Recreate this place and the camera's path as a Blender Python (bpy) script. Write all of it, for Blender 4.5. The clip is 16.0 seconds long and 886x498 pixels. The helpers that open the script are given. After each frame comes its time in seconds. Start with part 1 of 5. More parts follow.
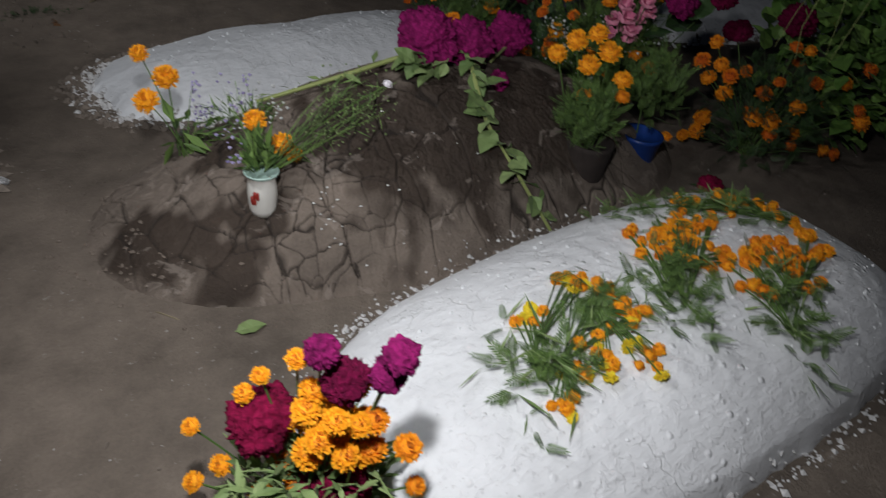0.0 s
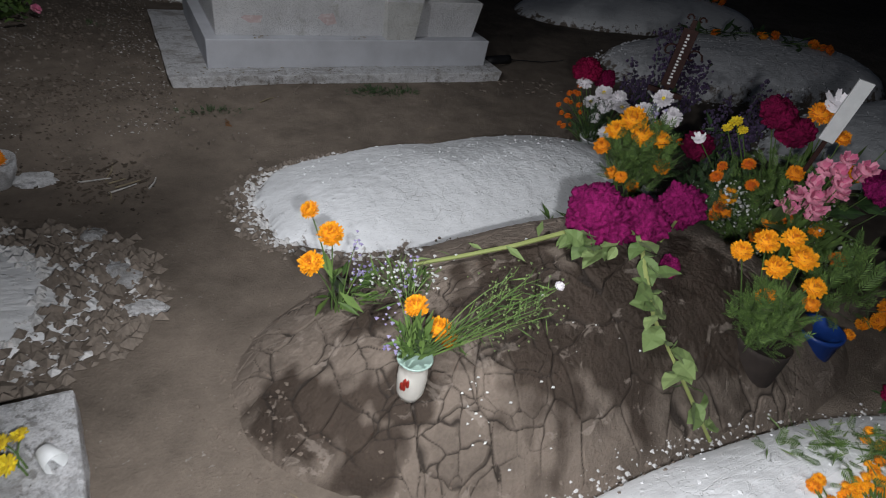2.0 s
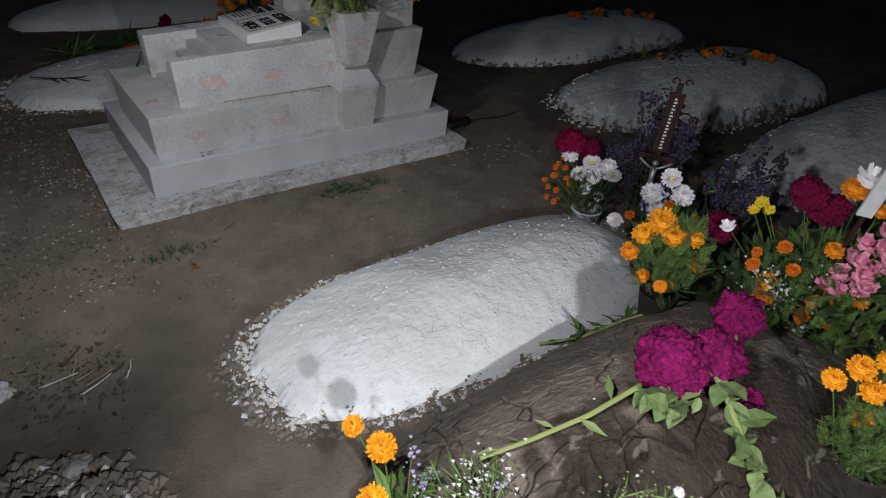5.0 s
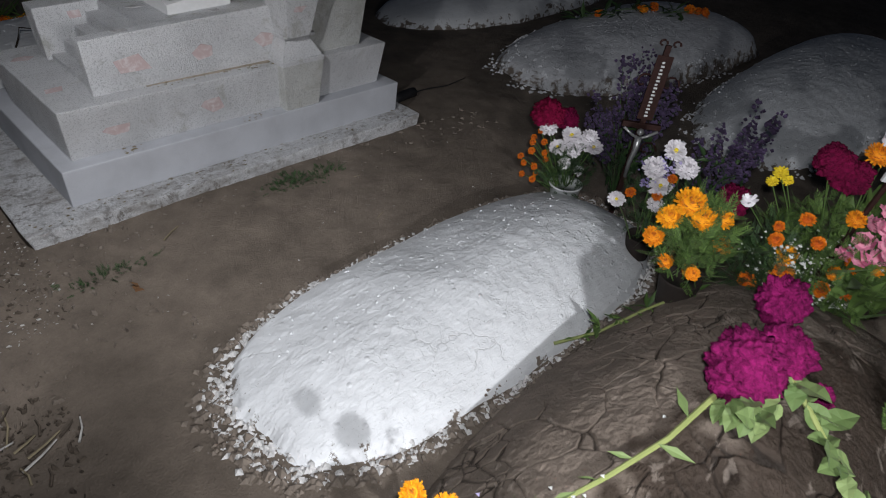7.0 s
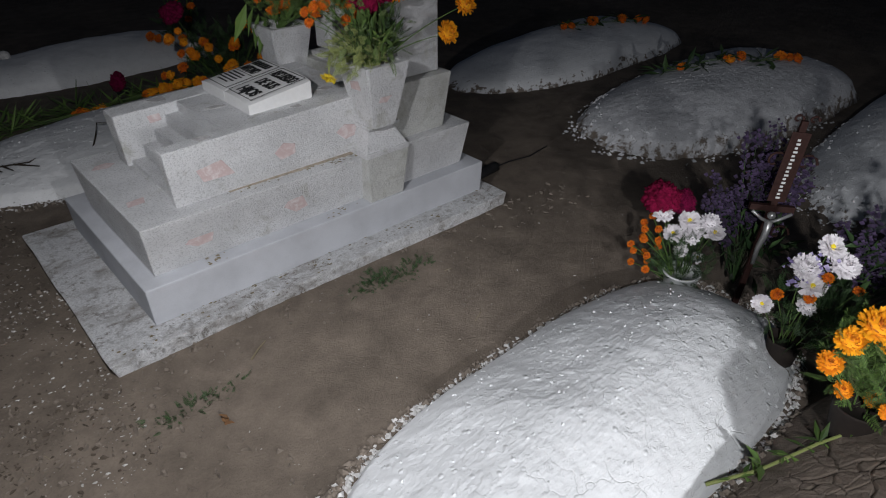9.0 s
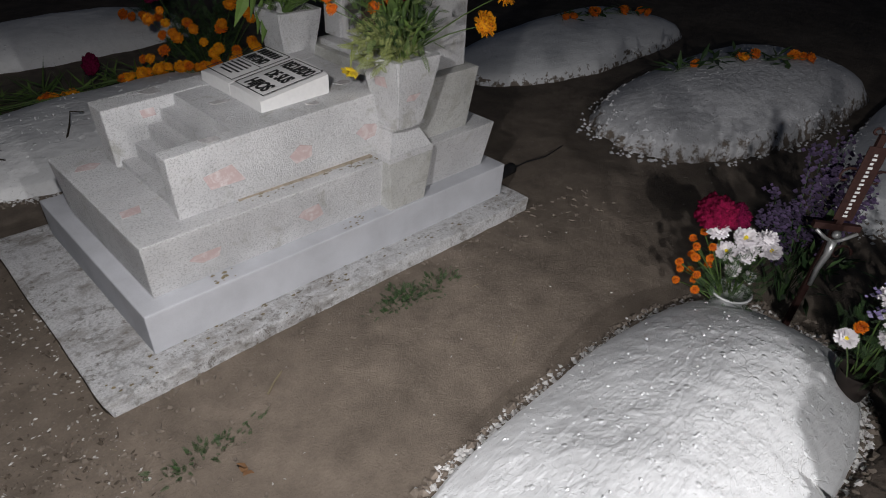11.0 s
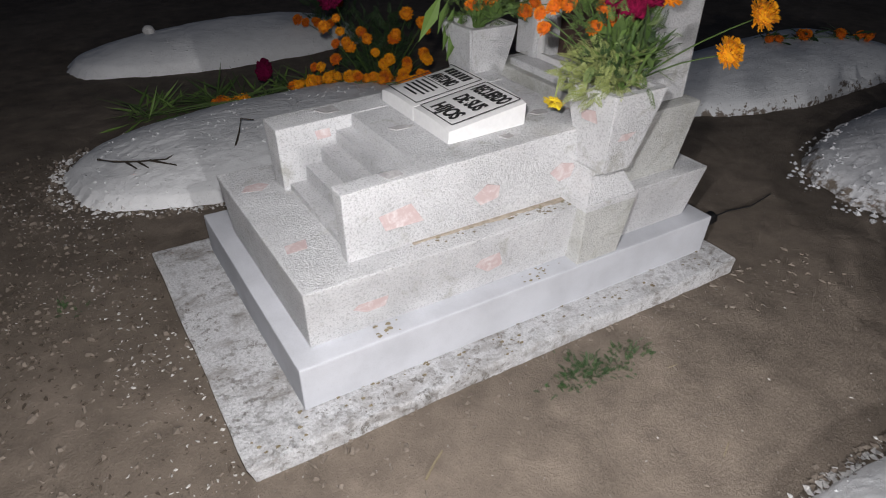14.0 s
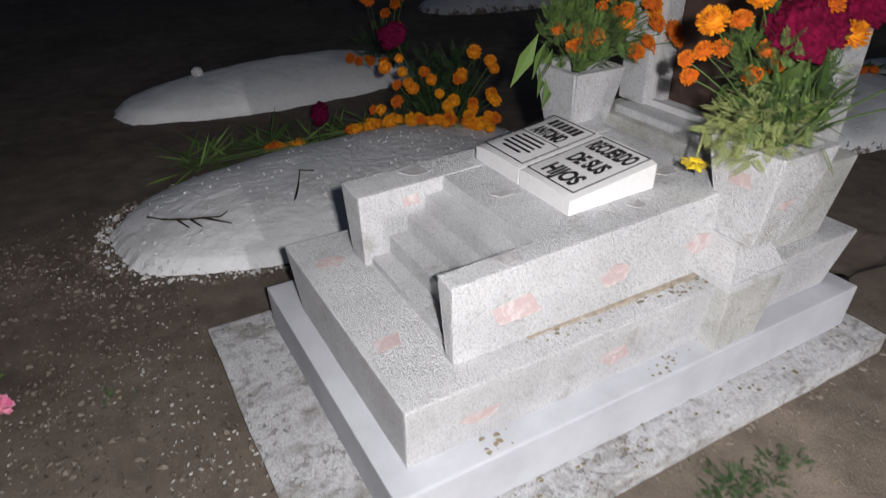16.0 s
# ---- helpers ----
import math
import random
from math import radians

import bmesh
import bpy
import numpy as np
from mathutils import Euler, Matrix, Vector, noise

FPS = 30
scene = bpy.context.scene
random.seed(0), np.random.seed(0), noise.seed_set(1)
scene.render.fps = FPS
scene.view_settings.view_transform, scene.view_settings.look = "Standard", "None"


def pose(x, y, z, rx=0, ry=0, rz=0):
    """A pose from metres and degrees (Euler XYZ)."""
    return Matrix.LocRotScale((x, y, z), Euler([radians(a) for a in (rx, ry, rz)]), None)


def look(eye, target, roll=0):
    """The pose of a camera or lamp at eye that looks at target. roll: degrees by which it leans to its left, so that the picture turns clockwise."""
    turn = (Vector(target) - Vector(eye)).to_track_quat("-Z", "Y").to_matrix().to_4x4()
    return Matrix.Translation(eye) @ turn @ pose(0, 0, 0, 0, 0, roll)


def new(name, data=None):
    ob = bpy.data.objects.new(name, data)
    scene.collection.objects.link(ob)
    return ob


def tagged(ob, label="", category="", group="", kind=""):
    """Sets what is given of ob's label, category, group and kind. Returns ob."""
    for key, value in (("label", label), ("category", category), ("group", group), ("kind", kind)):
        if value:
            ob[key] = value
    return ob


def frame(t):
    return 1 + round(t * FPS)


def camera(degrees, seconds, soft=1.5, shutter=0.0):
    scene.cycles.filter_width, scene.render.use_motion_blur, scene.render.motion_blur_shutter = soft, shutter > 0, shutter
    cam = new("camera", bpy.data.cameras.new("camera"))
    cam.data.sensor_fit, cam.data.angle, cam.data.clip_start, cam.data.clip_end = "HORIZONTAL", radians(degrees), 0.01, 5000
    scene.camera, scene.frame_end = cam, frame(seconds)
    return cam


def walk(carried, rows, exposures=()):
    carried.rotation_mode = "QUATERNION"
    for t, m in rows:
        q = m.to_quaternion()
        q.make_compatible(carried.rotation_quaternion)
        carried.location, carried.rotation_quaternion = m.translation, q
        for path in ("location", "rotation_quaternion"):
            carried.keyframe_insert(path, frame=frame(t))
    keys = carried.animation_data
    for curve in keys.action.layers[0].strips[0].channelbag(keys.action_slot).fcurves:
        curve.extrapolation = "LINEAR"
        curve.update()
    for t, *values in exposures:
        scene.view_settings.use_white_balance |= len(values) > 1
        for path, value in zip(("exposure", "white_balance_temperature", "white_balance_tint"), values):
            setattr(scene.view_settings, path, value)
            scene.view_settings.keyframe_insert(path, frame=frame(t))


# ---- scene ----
cam = camera(69.2, 16.0, 1.0, 0.4)
PATH = [
    (0, (-0.464, -3.968, 1.163), (0.612, -2.778, -0.032), 8.8),
    (0.5, (-0.527, -3.9, 1.223), (0.509, -2.639, 0.067), 8.6),
    (1, (-0.513, -3.815, 1.297), (0.532, -2.508, 0.201), 8.0),
    (1.5, (-0.469, -3.707, 1.368), (0.381, -2.272, 0.264), 7.2),
    (2, (-0.466, -3.596, 1.394), (0.384, -2.168, 0.282), 10.0),
    (2.5, (-0.507, -3.458, 1.419), (0.541, -2.225, 0.244), 12.9),
    (3, (-0.528, -3.381, 1.435), (0.6, -2.232, 0.248), 15.1),
    (3.5, (-0.492, -3.297, 1.494), (0.594, -2.17, 0.249), 12.8),
    (4, (-0.479, -3.172, 1.622), (0.541, -1.926, 0.435), 9.0),
    (4.2, (-0.466, -3.158, 1.633), (0.465, -1.779, 0.524), 5.0),
    (6.3, (-0.603, -2.695, 1.567), (0.598, -1.508, 0.495), 3.3),
    (6.5, (-0.594, -2.663, 1.558), (0.616, -1.509, 0.46), 4.1),
    (7, (-0.562, -2.569, 1.54), (0.645, -1.464, 0.389), 5.2),
    (7.5, (-0.511, -2.474, 1.57), (0.648, -1.277, 0.464), 2.5),
    (8, (-0.479, -2.387, 1.614), (0.616, -1.107, 0.535), 1.4),
    (8.2, (-0.493, -2.345, 1.632), (0.59, -1.013, 0.605), -0.8),
    (10.3, (-0.406, -1.87, 1.563), (0.798, -0.727, 0.448), 3.2),
    (10.5, (-0.428, -1.832, 1.586), (0.762, -0.667, 0.478), 3.2),
    (11, (-0.466, -1.769, 1.565), (0.733, -0.604, 0.468), 2.7),
    (11.5, (-0.497, -1.735, 1.55), (0.673, -0.544, 0.449), 3.8),
    (12, (-0.469, -1.675, 1.522), (0.654, -0.461, 0.398), 5.2),
    (12.5, (-0.409, -1.55, 1.504), (0.637, -0.255, 0.396), 3.8),
    (13, (-0.386, -1.466, 1.499), (0.529, -0.058, 0.413), 2.2),
    (13.5, (-0.376, -1.408, 1.515), (0.557, -0.018, 0.421), 2.1),
    (14, (-0.379, -1.325, 1.493), (0.528, 0.088, 0.406), 1.5),
    (14.5, (-0.404, -1.221, 1.473), (0.523, 0.199, 0.414), 2.5),
    (15, (-0.417, -1.135, 1.468), (0.486, 0.28, 0.38), 2.5),
    (15.5, (-0.395, -1.007, 1.453), (0.451, 0.434, 0.354), 0.6),
    (16, (-0.374, -0.895, 1.452), (0.473, 0.604, 0.435), -0.4),
]
walk(cam, [(t, look(eye, target, roll)) for t, eye, target, roll in PATH],
     [(0, -0.6, 6500, 10), (0.5, -0.64, 6500, 10), (1.5, -0.25, 6500, 10), (2.0, 0.18, 6500, 10), (3.0, 0.27, 6500, 10), (4.0, 0.36, 6500, 10), (6.5, 0.72, 6500, 10),
      (7.5, 0.82, 6500, 10), (8.2, 0.95, 6520, 10), (10.5, 1.22, 6750, 11), (11.5, 1.34, 6900, 12), (12.5, 1.55, 6900, 12), (13.5, 2.0, 6850, 12), (16, 2.17, 6800, 12)])

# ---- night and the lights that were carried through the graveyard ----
world = bpy.data.worlds.new("night")
world.use_nodes = True
scene.world = world
world.node_tree.nodes["Background"].inputs[0].default_value = (0.010, 0.013, 0.020, 1)
world.node_tree.nodes["Background"].inputs[1].default_value = 0.35


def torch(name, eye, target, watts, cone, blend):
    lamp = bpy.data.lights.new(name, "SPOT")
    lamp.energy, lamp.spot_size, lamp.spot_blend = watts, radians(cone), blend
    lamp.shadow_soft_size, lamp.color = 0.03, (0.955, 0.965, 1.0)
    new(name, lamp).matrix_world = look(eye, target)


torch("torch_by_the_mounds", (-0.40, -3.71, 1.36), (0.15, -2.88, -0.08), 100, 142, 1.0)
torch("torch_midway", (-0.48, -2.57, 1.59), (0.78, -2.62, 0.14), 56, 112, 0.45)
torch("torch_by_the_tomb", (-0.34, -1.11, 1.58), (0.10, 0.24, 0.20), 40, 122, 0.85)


# ---- materials ----
def material(name, rough=0.8, metal=0.0, spec=0.35):
    m = bpy.data.materials.new(name)
    m.use_nodes = True
    b = m.node_tree.nodes["Principled BSDF"]
    b.inputs["Roughness"].default_value = rough
    b.inputs["Metallic"].default_value = metal
    b.inputs["Specular IOR Level"].default_value = spec
    return m, m.node_tree, b


def coords(nt, local=False):
    n = nt.nodes.new("ShaderNodeTexCoord" if local else "ShaderNodeNewGeometry")
    return n.outputs["Object" if local else "Position"]


def noise_tex(nt, vec, scale, detail=6.0, rough=0.6, distort=0.0):
    n = nt.nodes.new("ShaderNodeTexNoise")
    n.inputs["Scale"].default_value, n.inputs["Detail"].default_value = scale, detail
    n.inputs["Roughness"].default_value, n.inputs["Distortion"].default_value = rough, distort
    nt.links.new(vec, n.inputs["Vector"])
    return n.outputs["Fac"]


def ramp(nt, fac, stops):
    n = nt.nodes.new("ShaderNodeValToRGB")
    el = n.color_ramp.elements
    while len(el) < len(stops):
        el.new(0.5)
    for e, (p, c) in zip(el, stops):
        e.position = p
        e.color = (*c, 1) if isinstance(c, tuple) else (c, c, c, 1)
    nt.links.new(fac, n.inputs[0])
    return n.outputs[0]


def mix(nt, fac, a, b, kind="MIX"):
    n = nt.nodes.new("ShaderNodeMix")
    n.data_type, n.blend_type = "RGBA", kind
    for sock, v in ((n.inputs[0], fac), (n.inputs[6], a), (n.inputs[7], b)):
        if isinstance(v, (int, float)):
            sock.default_value = v
        elif isinstance(v, tuple):
            sock.default_value = (*v, 1)
        else:
            nt.links.new(v, sock)
    return n.outputs[2]


def calc(nt, op, a, b):
    n = nt.nodes.new("ShaderNodeMath")
    n.operation = op
    for sock, v in zip(n.inputs, (a, b)):
        if isinstance(v, (int, float)):
            sock.default_value = v
        else:
            nt.links.new(v, sock)
    return n.outputs[0]


def bump(nt, b, height, strength, dist=0.01, under=None):
    n = nt.nodes.new("ShaderNodeBump")
    n.inputs["Strength"].default_value, n.inputs["Distance"].default_value = strength, dist
    nt.links.new(height, n.inputs["Height"])
    if under is not None:
        nt.links.new(under, n.inputs["Normal"])
    nt.links.new(n.outputs[0], b.inputs["Normal"])
    return n.outputs[0]


def cracks(nt, vec, scale, width):
    """White along the borders of warped cells: the lines along which mud or limewash splits."""
    warp = nt.nodes.new("ShaderNodeTexNoise")
    warp.inputs["Scale"].default_value, warp.inputs["Detail"].default_value = scale * 1.7, 4
    nt.links.new(vec, warp.inputs["Vector"])
    v = mix(nt, 0.12, vec, warp.outputs["Color"], "ADD")
    vor = nt.nodes.new("ShaderNodeTexVoronoi")
    vor.feature = "DISTANCE_TO_EDGE"
    vor.inputs["Scale"].default_value = scale
    nt.links.new(v, vor.inputs["Vector"])
    return ramp(nt, vor.outputs["Distance"], [(0.0, 1.0), (width, 0.0)])


def earth_material(name, tone, cracked, specks):
    m, nt, b = material(name, 0.93, 0, 0.2)
    p = coords(nt)
    big = noise_tex(nt, p, 1.3, 4, 0.55)
    mid = noise_tex(nt, p, 7, 8, 0.65)
    fine = noise_tex(nt, p, 120, 6, 0.7)
    col = ramp(nt, big, [(0.3, tuple(0.72 * c for c in tone)), (0.7, tuple(1.12 * c for c in tone))])
    col = mix(nt, 0.75, col, ramp(nt, mid, [(0.32, 0.48), (0.68, 1.0)]), "MULTIPLY")
    col = mix(nt, 0.5, col, ramp(nt, fine, [(0.3, 0.6), (0.7, 1.0)]), "MULTIPLY")
    if specks:
        dots = noise_tex(nt, p, 46, 3, 0.7)
        where = noise_tex(nt, p, 2.2, 3, 0.5)
        col = mix(nt, calc(nt, "MULTIPLY", ramp(nt, dots, [(0.66, 0.0), (0.72, 1.0)]), ramp(nt, where, [(0.45, 0.0), (0.62, 0.7)])), col, (0.42, 0.40, 0.37))
    height = calc(nt, "ADD", calc(nt, "MULTIPLY", mid, 0.7), calc(nt, "MULTIPLY", fine, 0.35))
    if cracked:
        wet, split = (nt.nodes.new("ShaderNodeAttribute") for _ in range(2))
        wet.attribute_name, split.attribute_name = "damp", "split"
        damp = ramp(nt, calc(nt, "ADD", wet.outputs["Fac"], calc(nt, "MULTIPLY", calc(nt, "SUBTRACT", mid, 0.5), 0.5)), [(0.38, 0.0), (0.62, 1.0)])
        col = mix(nt, damp, col, mix(nt, 1.0, col, (0.29, 0.265, 0.25), "MULTIPLY"))
        # The shade down inside the cracks is put into the colour.
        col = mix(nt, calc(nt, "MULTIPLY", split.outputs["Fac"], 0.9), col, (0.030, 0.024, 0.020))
        crust = ramp(nt, noise_tex(nt, p, 11, 5, 0.6, 0.8), [(0.60, 0.0), (0.64, 1.0)])
        col = mix(nt, calc(nt, "MULTIPLY", crust, 0.35), col, (0.40, 0.34, 0.29))
        height = calc(nt, "ADD", height, calc(nt, "MULTIPLY", crust, 0.12))
        nt.links.new(ramp(nt, damp, [(0.0, 0.95), (1.0, 0.62)]), b.inputs["Roughness"])
    nt.links.new(col, b.inputs["Base Color"])
    bump(nt, b, height, 0.95, 0.016)
    return m


def lime_material(name, white, wear, rough=0.9, mottle=0.3):
    """Limewash over a heap of earth: brushed, blotched and split, gone ragged at the foot."""
    m, nt, b = material(name, rough, 0, 0.35)
    p = coords(nt)
    big = noise_tex(nt, p, 2.5, 5, 0.6)
    mid = noise_tex(nt, p, 16, 7, 0.7)
    fine = noise_tex(nt, p, 95, 5, 0.7)
    lime = ramp(nt, big, [(0.25, tuple(0.84 * c for c in white)), (0.6, white)])
    lime = mix(nt, mottle, lime, ramp(nt, mid, [(0.28, 0.72), (0.55, 1.0)]), "MULTIPLY")
    at = nt.nodes.new("ShaderNodeAttribute")
    at.attribute_name = "rim"
    edge = calc(nt, "ADD", at.outputs["Fac"], calc(nt, "MULTIPLY", calc(nt, "SUBTRACT", mid, 0.5), 0.55))
    bare = ramp(nt, edge, [(1.10 - wear, 0.0), (1.18, 1.0)])
    spots = calc(nt, "MULTIPLY", ramp(nt, fine, [(0.64, 0.0), (0.70, 0.6)]), ramp(nt, edge, [(0.35, 0.08), (0.85, 1.0)]))
    line = calc(nt, "MULTIPLY", cracks(nt, p, 5.5, 0.012), ramp(nt, noise_tex(nt, p, 3.3, 2, 0.5), [(0.52, 0.0), (0.62, 0.7)]))
    soil = ramp(nt, mid, [(0.3, (0.085, 0.066, 0.052)), (0.7, (0.21, 0.175, 0.145))])
    col = mix(nt, bare, lime, soil)
    col = mix(nt, spots, col, (0.20, 0.17, 0.15))
    col = mix(nt, calc(nt, "MULTIPLY", line, 0.3), col, (0.34, 0.33, 0.32))
    nt.links.new(col, b.inputs["Base Color"])
    turn = nt.nodes.new("ShaderNodeMapping")
    turn.inputs["Rotation"].default_value, turn.inputs["Scale"].default_value = (0, 0, 0.9), (16, 90, 60)
    nt.links.new(p, turn.inputs["Vector"])
    strokes = noise_tex(nt, turn.outputs[0], 1.0, 4, 0.65, 0.5)
    flake = ramp(nt, noise_tex(nt, p, 34, 5, 0.6, 1.2), [(0.56, 0.0), (0.62, 1.0)])
    h = calc(nt, "ADD", calc(nt, "MULTIPLY", mid, 0.10), calc(nt, "MULTIPLY", fine, 0.14))
    h = calc(nt, "ADD", h, calc(nt, "MULTIPLY", strokes, 0.34))
    h = calc(nt, "ADD", h, calc(nt, "MULTIPLY", flake, 0.12))
    vor = nt.nodes.new("ShaderNodeTexVoronoi")
    vor.inputs["Scale"].default_value = 26
    nt.links.new(p, vor.inputs["Vector"])
    lump = calc(nt, "MULTIPLY", ramp(nt, vor.outputs["Distance"], [(0.10, 1.0), (0.26, 0.0)]), ramp(nt, noise_tex(nt, p, 9, 2, 0.5), [(0.52, 0.0), (0.60, 1.0)]))
    h = calc(nt, "ADD", h, calc(nt, "MULTIPLY", lump, 0.45))
    bump(nt, b, calc(nt, "SUBTRACT", h, calc(nt, "MULTIPLY", line, 0.3)), 0.65, 0.013)
    return m


def stucco_material(name, white, grain, stain, pitting=0.65):
    m, nt, b = material(name, 0.85, 0, 0.3)
    p = coords(nt)
    big = noise_tex(nt, p, 4, 5, 0.6)
    pit = noise_tex(nt, p, grain, 4, 0.75)
    col = ramp(nt, big, [(0.3, tuple(0.8 * c for c in white)), (0.62, white)])
    col = mix(nt, pitting, col, ramp(nt, pit, [(0.38, 0.50), (0.49, 1.0)]), "MULTIPLY")
    if stain:
        st = ramp(nt, noise_tex(nt, p, 9, 7, 0.7, 0.4), [(0.62 - 0.1 * stain, 0.0), (0.72, 0.55)])
        col = mix(nt, st, col, (0.34, 0.335, 0.26))
    nt.links.new(col, b.inputs["Base Color"])
    bump(nt, b, calc(nt, "ADD", pit, calc(nt, "MULTIPLY", noise_tex(nt, p, grain * 0.5, 3, 0.6, 0.1), 0.6)), 1.4 * pitting, 0.011)
    return m


def slab_material():
    m, nt, b = material("limed_concrete", 0.92, 0, 0.2)
    p = coords(nt)
    mid = noise_tex(nt, p, 34, 8, 0.75)
    fine = noise_tex(nt, p, 115, 6, 0.75)
    lime = ramp(nt, fine, [(0.36, (0.54, 0.54, 0.55)), (0.54, (0.84, 0.845, 0.86))])
    conc = ramp(nt, mid, [(0.35, (0.15, 0.14, 0.13)), (0.65, (0.36, 0.34, 0.32))])
    worn = ramp(nt, calc(nt, "ADD", calc(nt, "MULTIPLY", mid, 0.65), calc(nt, "MULTIPLY", fine, 0.35)), [(0.530, 0.0), (0.56, 1.0)])
    patch = ramp(nt, noise_tex(nt, p, 5.0, 4, 0.6, 0.5), [(0.38, 0.3), (0.60, 0.95)])
    stretch = nt.nodes.new("ShaderNodeMapping")
    stretch.inputs["Scale"].default_value = (5, 10, 9)
    nt.links.new(p, stretch.inputs["Vector"])
    silt = ramp(nt, noise_tex(nt, stretch.outputs[0], 1.0, 6, 0.65, 0.3), [(0.50, 0.0), (0.70, 0.6)])
    col = mix(nt, calc(nt, "MULTIPLY", worn, patch), lime, conc)
    col = mix(nt, silt, col, mix(nt, 1.0, conc, (0.85, 0.76, 0.66), "MULTIPLY"))
    nt.links.new(col, b.inputs["Base Color"])
    bump(nt, b, calc(nt, "SUBTRACT", fine, calc(nt, "MULTIPLY", worn, 0.35)), 0.95, 0.014)
    return m


def plant_material(name, dark, light, rough=0.6, scale=30, sheen=0.3):
    """Leaf or petal: two tones, one shade for each piece."""
    m, nt, b = material(name, rough, 0, sheen)
    g = nt.nodes.new("ShaderNodeNewGeometry")
    n = noise_tex(nt, g.outputs["Position"], scale, 4, 0.6)
    f = calc(nt, "ADD", calc(nt, "MULTIPLY", g.outputs["Random Per Island"], 0.6), calc(nt, "MULTIPLY", n, 0.4))
    nt.links.new(ramp(nt, f, [(0.15, dark), (0.8, light)]), b.inputs["Base Color"])
    b.inputs["Sheen Weight"].default_value = 0.05
    return m


def plain_material(name, colour, rough=0.6, metal=0.0, vary=0.25, scale=25):
    m, nt, b = material(name, rough, metal, 0.4)
    n = noise_tex(nt, coords(nt), scale, 6, 0.65)
    nt.links.new(ramp(nt, n, [(0.3, tuple((1 - vary) * c for c in colour)), (0.7, colour)]), b.inputs["Base Color"])
    bump(nt, b, n, 0.2, 0.004)
    return m


M_EARTH = earth_material("trodden_earth", (0.250, 0.205, 0.166), False, True)
M_MUD = earth_material("cracked_mud", (0.285, 0.232, 0.190), True, False)
M_LIME = lime_material("fresh_limewash", (0.86, 0.87, 0.88), 0.10)
M_LIME_THIN = lime_material("thin_limewash", (0.84, 0.86, 0.88), 0.12, 0.6)
M_LIME_OLD = lime_material("old_limewash", (0.72, 0.73, 0.755), 0.16, 0.9, 0.75)
M_STUCCO = stucco_material("washed_stone_stucco", (0.87, 0.875, 0.89), 165, 0.5)
M_STUCCO_DAMP = stucco_material("damp_stained_stucco", (0.78, 0.785, 0.76), 165, 1.4)
M_PLINTH = stucco_material("painted_plinth", (0.56, 0.575, 0.615), 300, 0.0, 0.15)
M_SLAB = slab_material()
M_INLAY, nt, b = material("rose_stone", 0.6, 0, 0.3)
p = coords(nt)
film = ramp(nt, noise_tex(nt, p, 26, 7, 0.75, 0.6), [(0.46, 0.0), (0.62, 0.75)])
nt.links.new(mix(nt, film, (0.55, 0.43, 0.425), (0.74, 0.70, 0.70)), b.inputs["Base Color"])
M_INLAY_GREY, nt, b = material("grey_stone", 0.6, 0, 0.3)
p = coords(nt)
film = ramp(nt, noise_tex(nt, p, 30, 7, 0.75, 0.6), [(0.44, 0.0), (0.64, 0.8)])
nt.links.new(mix(nt, film, (0.40, 0.385, 0.39), (0.66, 0.65, 0.65)), b.inputs["Base Color"])
M_BOOK = plain_material("polished_white_stone", (0.80, 0.80, 0.80), 0.35, 0, 0.08, 60)
M_INK = plain_material("black_paint", (0.02, 0.02, 0.022), 0.5, 0, 0.3)
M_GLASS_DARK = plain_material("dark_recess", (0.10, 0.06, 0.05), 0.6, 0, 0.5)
M_METAL = plain_material("white_painted_iron", (0.7, 0.7, 0.7), 0.45, 0.0, 0.2)
M_RUST = plain_material("rusty_iron", (0.055, 0.022, 0.018), 0.7, 0.3, 0.5, 60)
M_BLACK = plain_material("black_rubber", (0.015, 0.015, 0.017), 0.6, 0, 0.3)


# ---- helpers for meshes ----
def mesh_of(bm, name, mat, smooth=True):
    me = bpy.data.meshes.new(name)
    bm.to_mesh(me)
    bm.free()
    me.materials.append(mat)
    if smooth:
        me.shade_smooth()
    return me


def raw_mesh(name, verts, faces, mat, smooth=True):
    me = bpy.data.meshes.new(name)
    me.from_pydata([tuple(v) for v in verts], [], faces)
    me.materials.append(mat)
    if smooth:
        me.shade_smooth()
    me.update()
    return me


def place(name, me, parent=None, m=None, label=""):
    ob = new(name, me)
    if parent is not None:
        ob.parent = parent
    if m is not None:
        ob.matrix_basis = m
    return tagged(ob, label)


def part(name, bm, mat, parent, label="", smooth=False, m=None):
    return place(name, mesh_of(bm, name, mat, smooth), parent, m, label)


def thing(name, at, label, category, group="", kind=""):
    ob = new(name)
    ob.empty_display_size = 0.05
    ob.location = at
    return tagged(ob, label, category, group, kind)


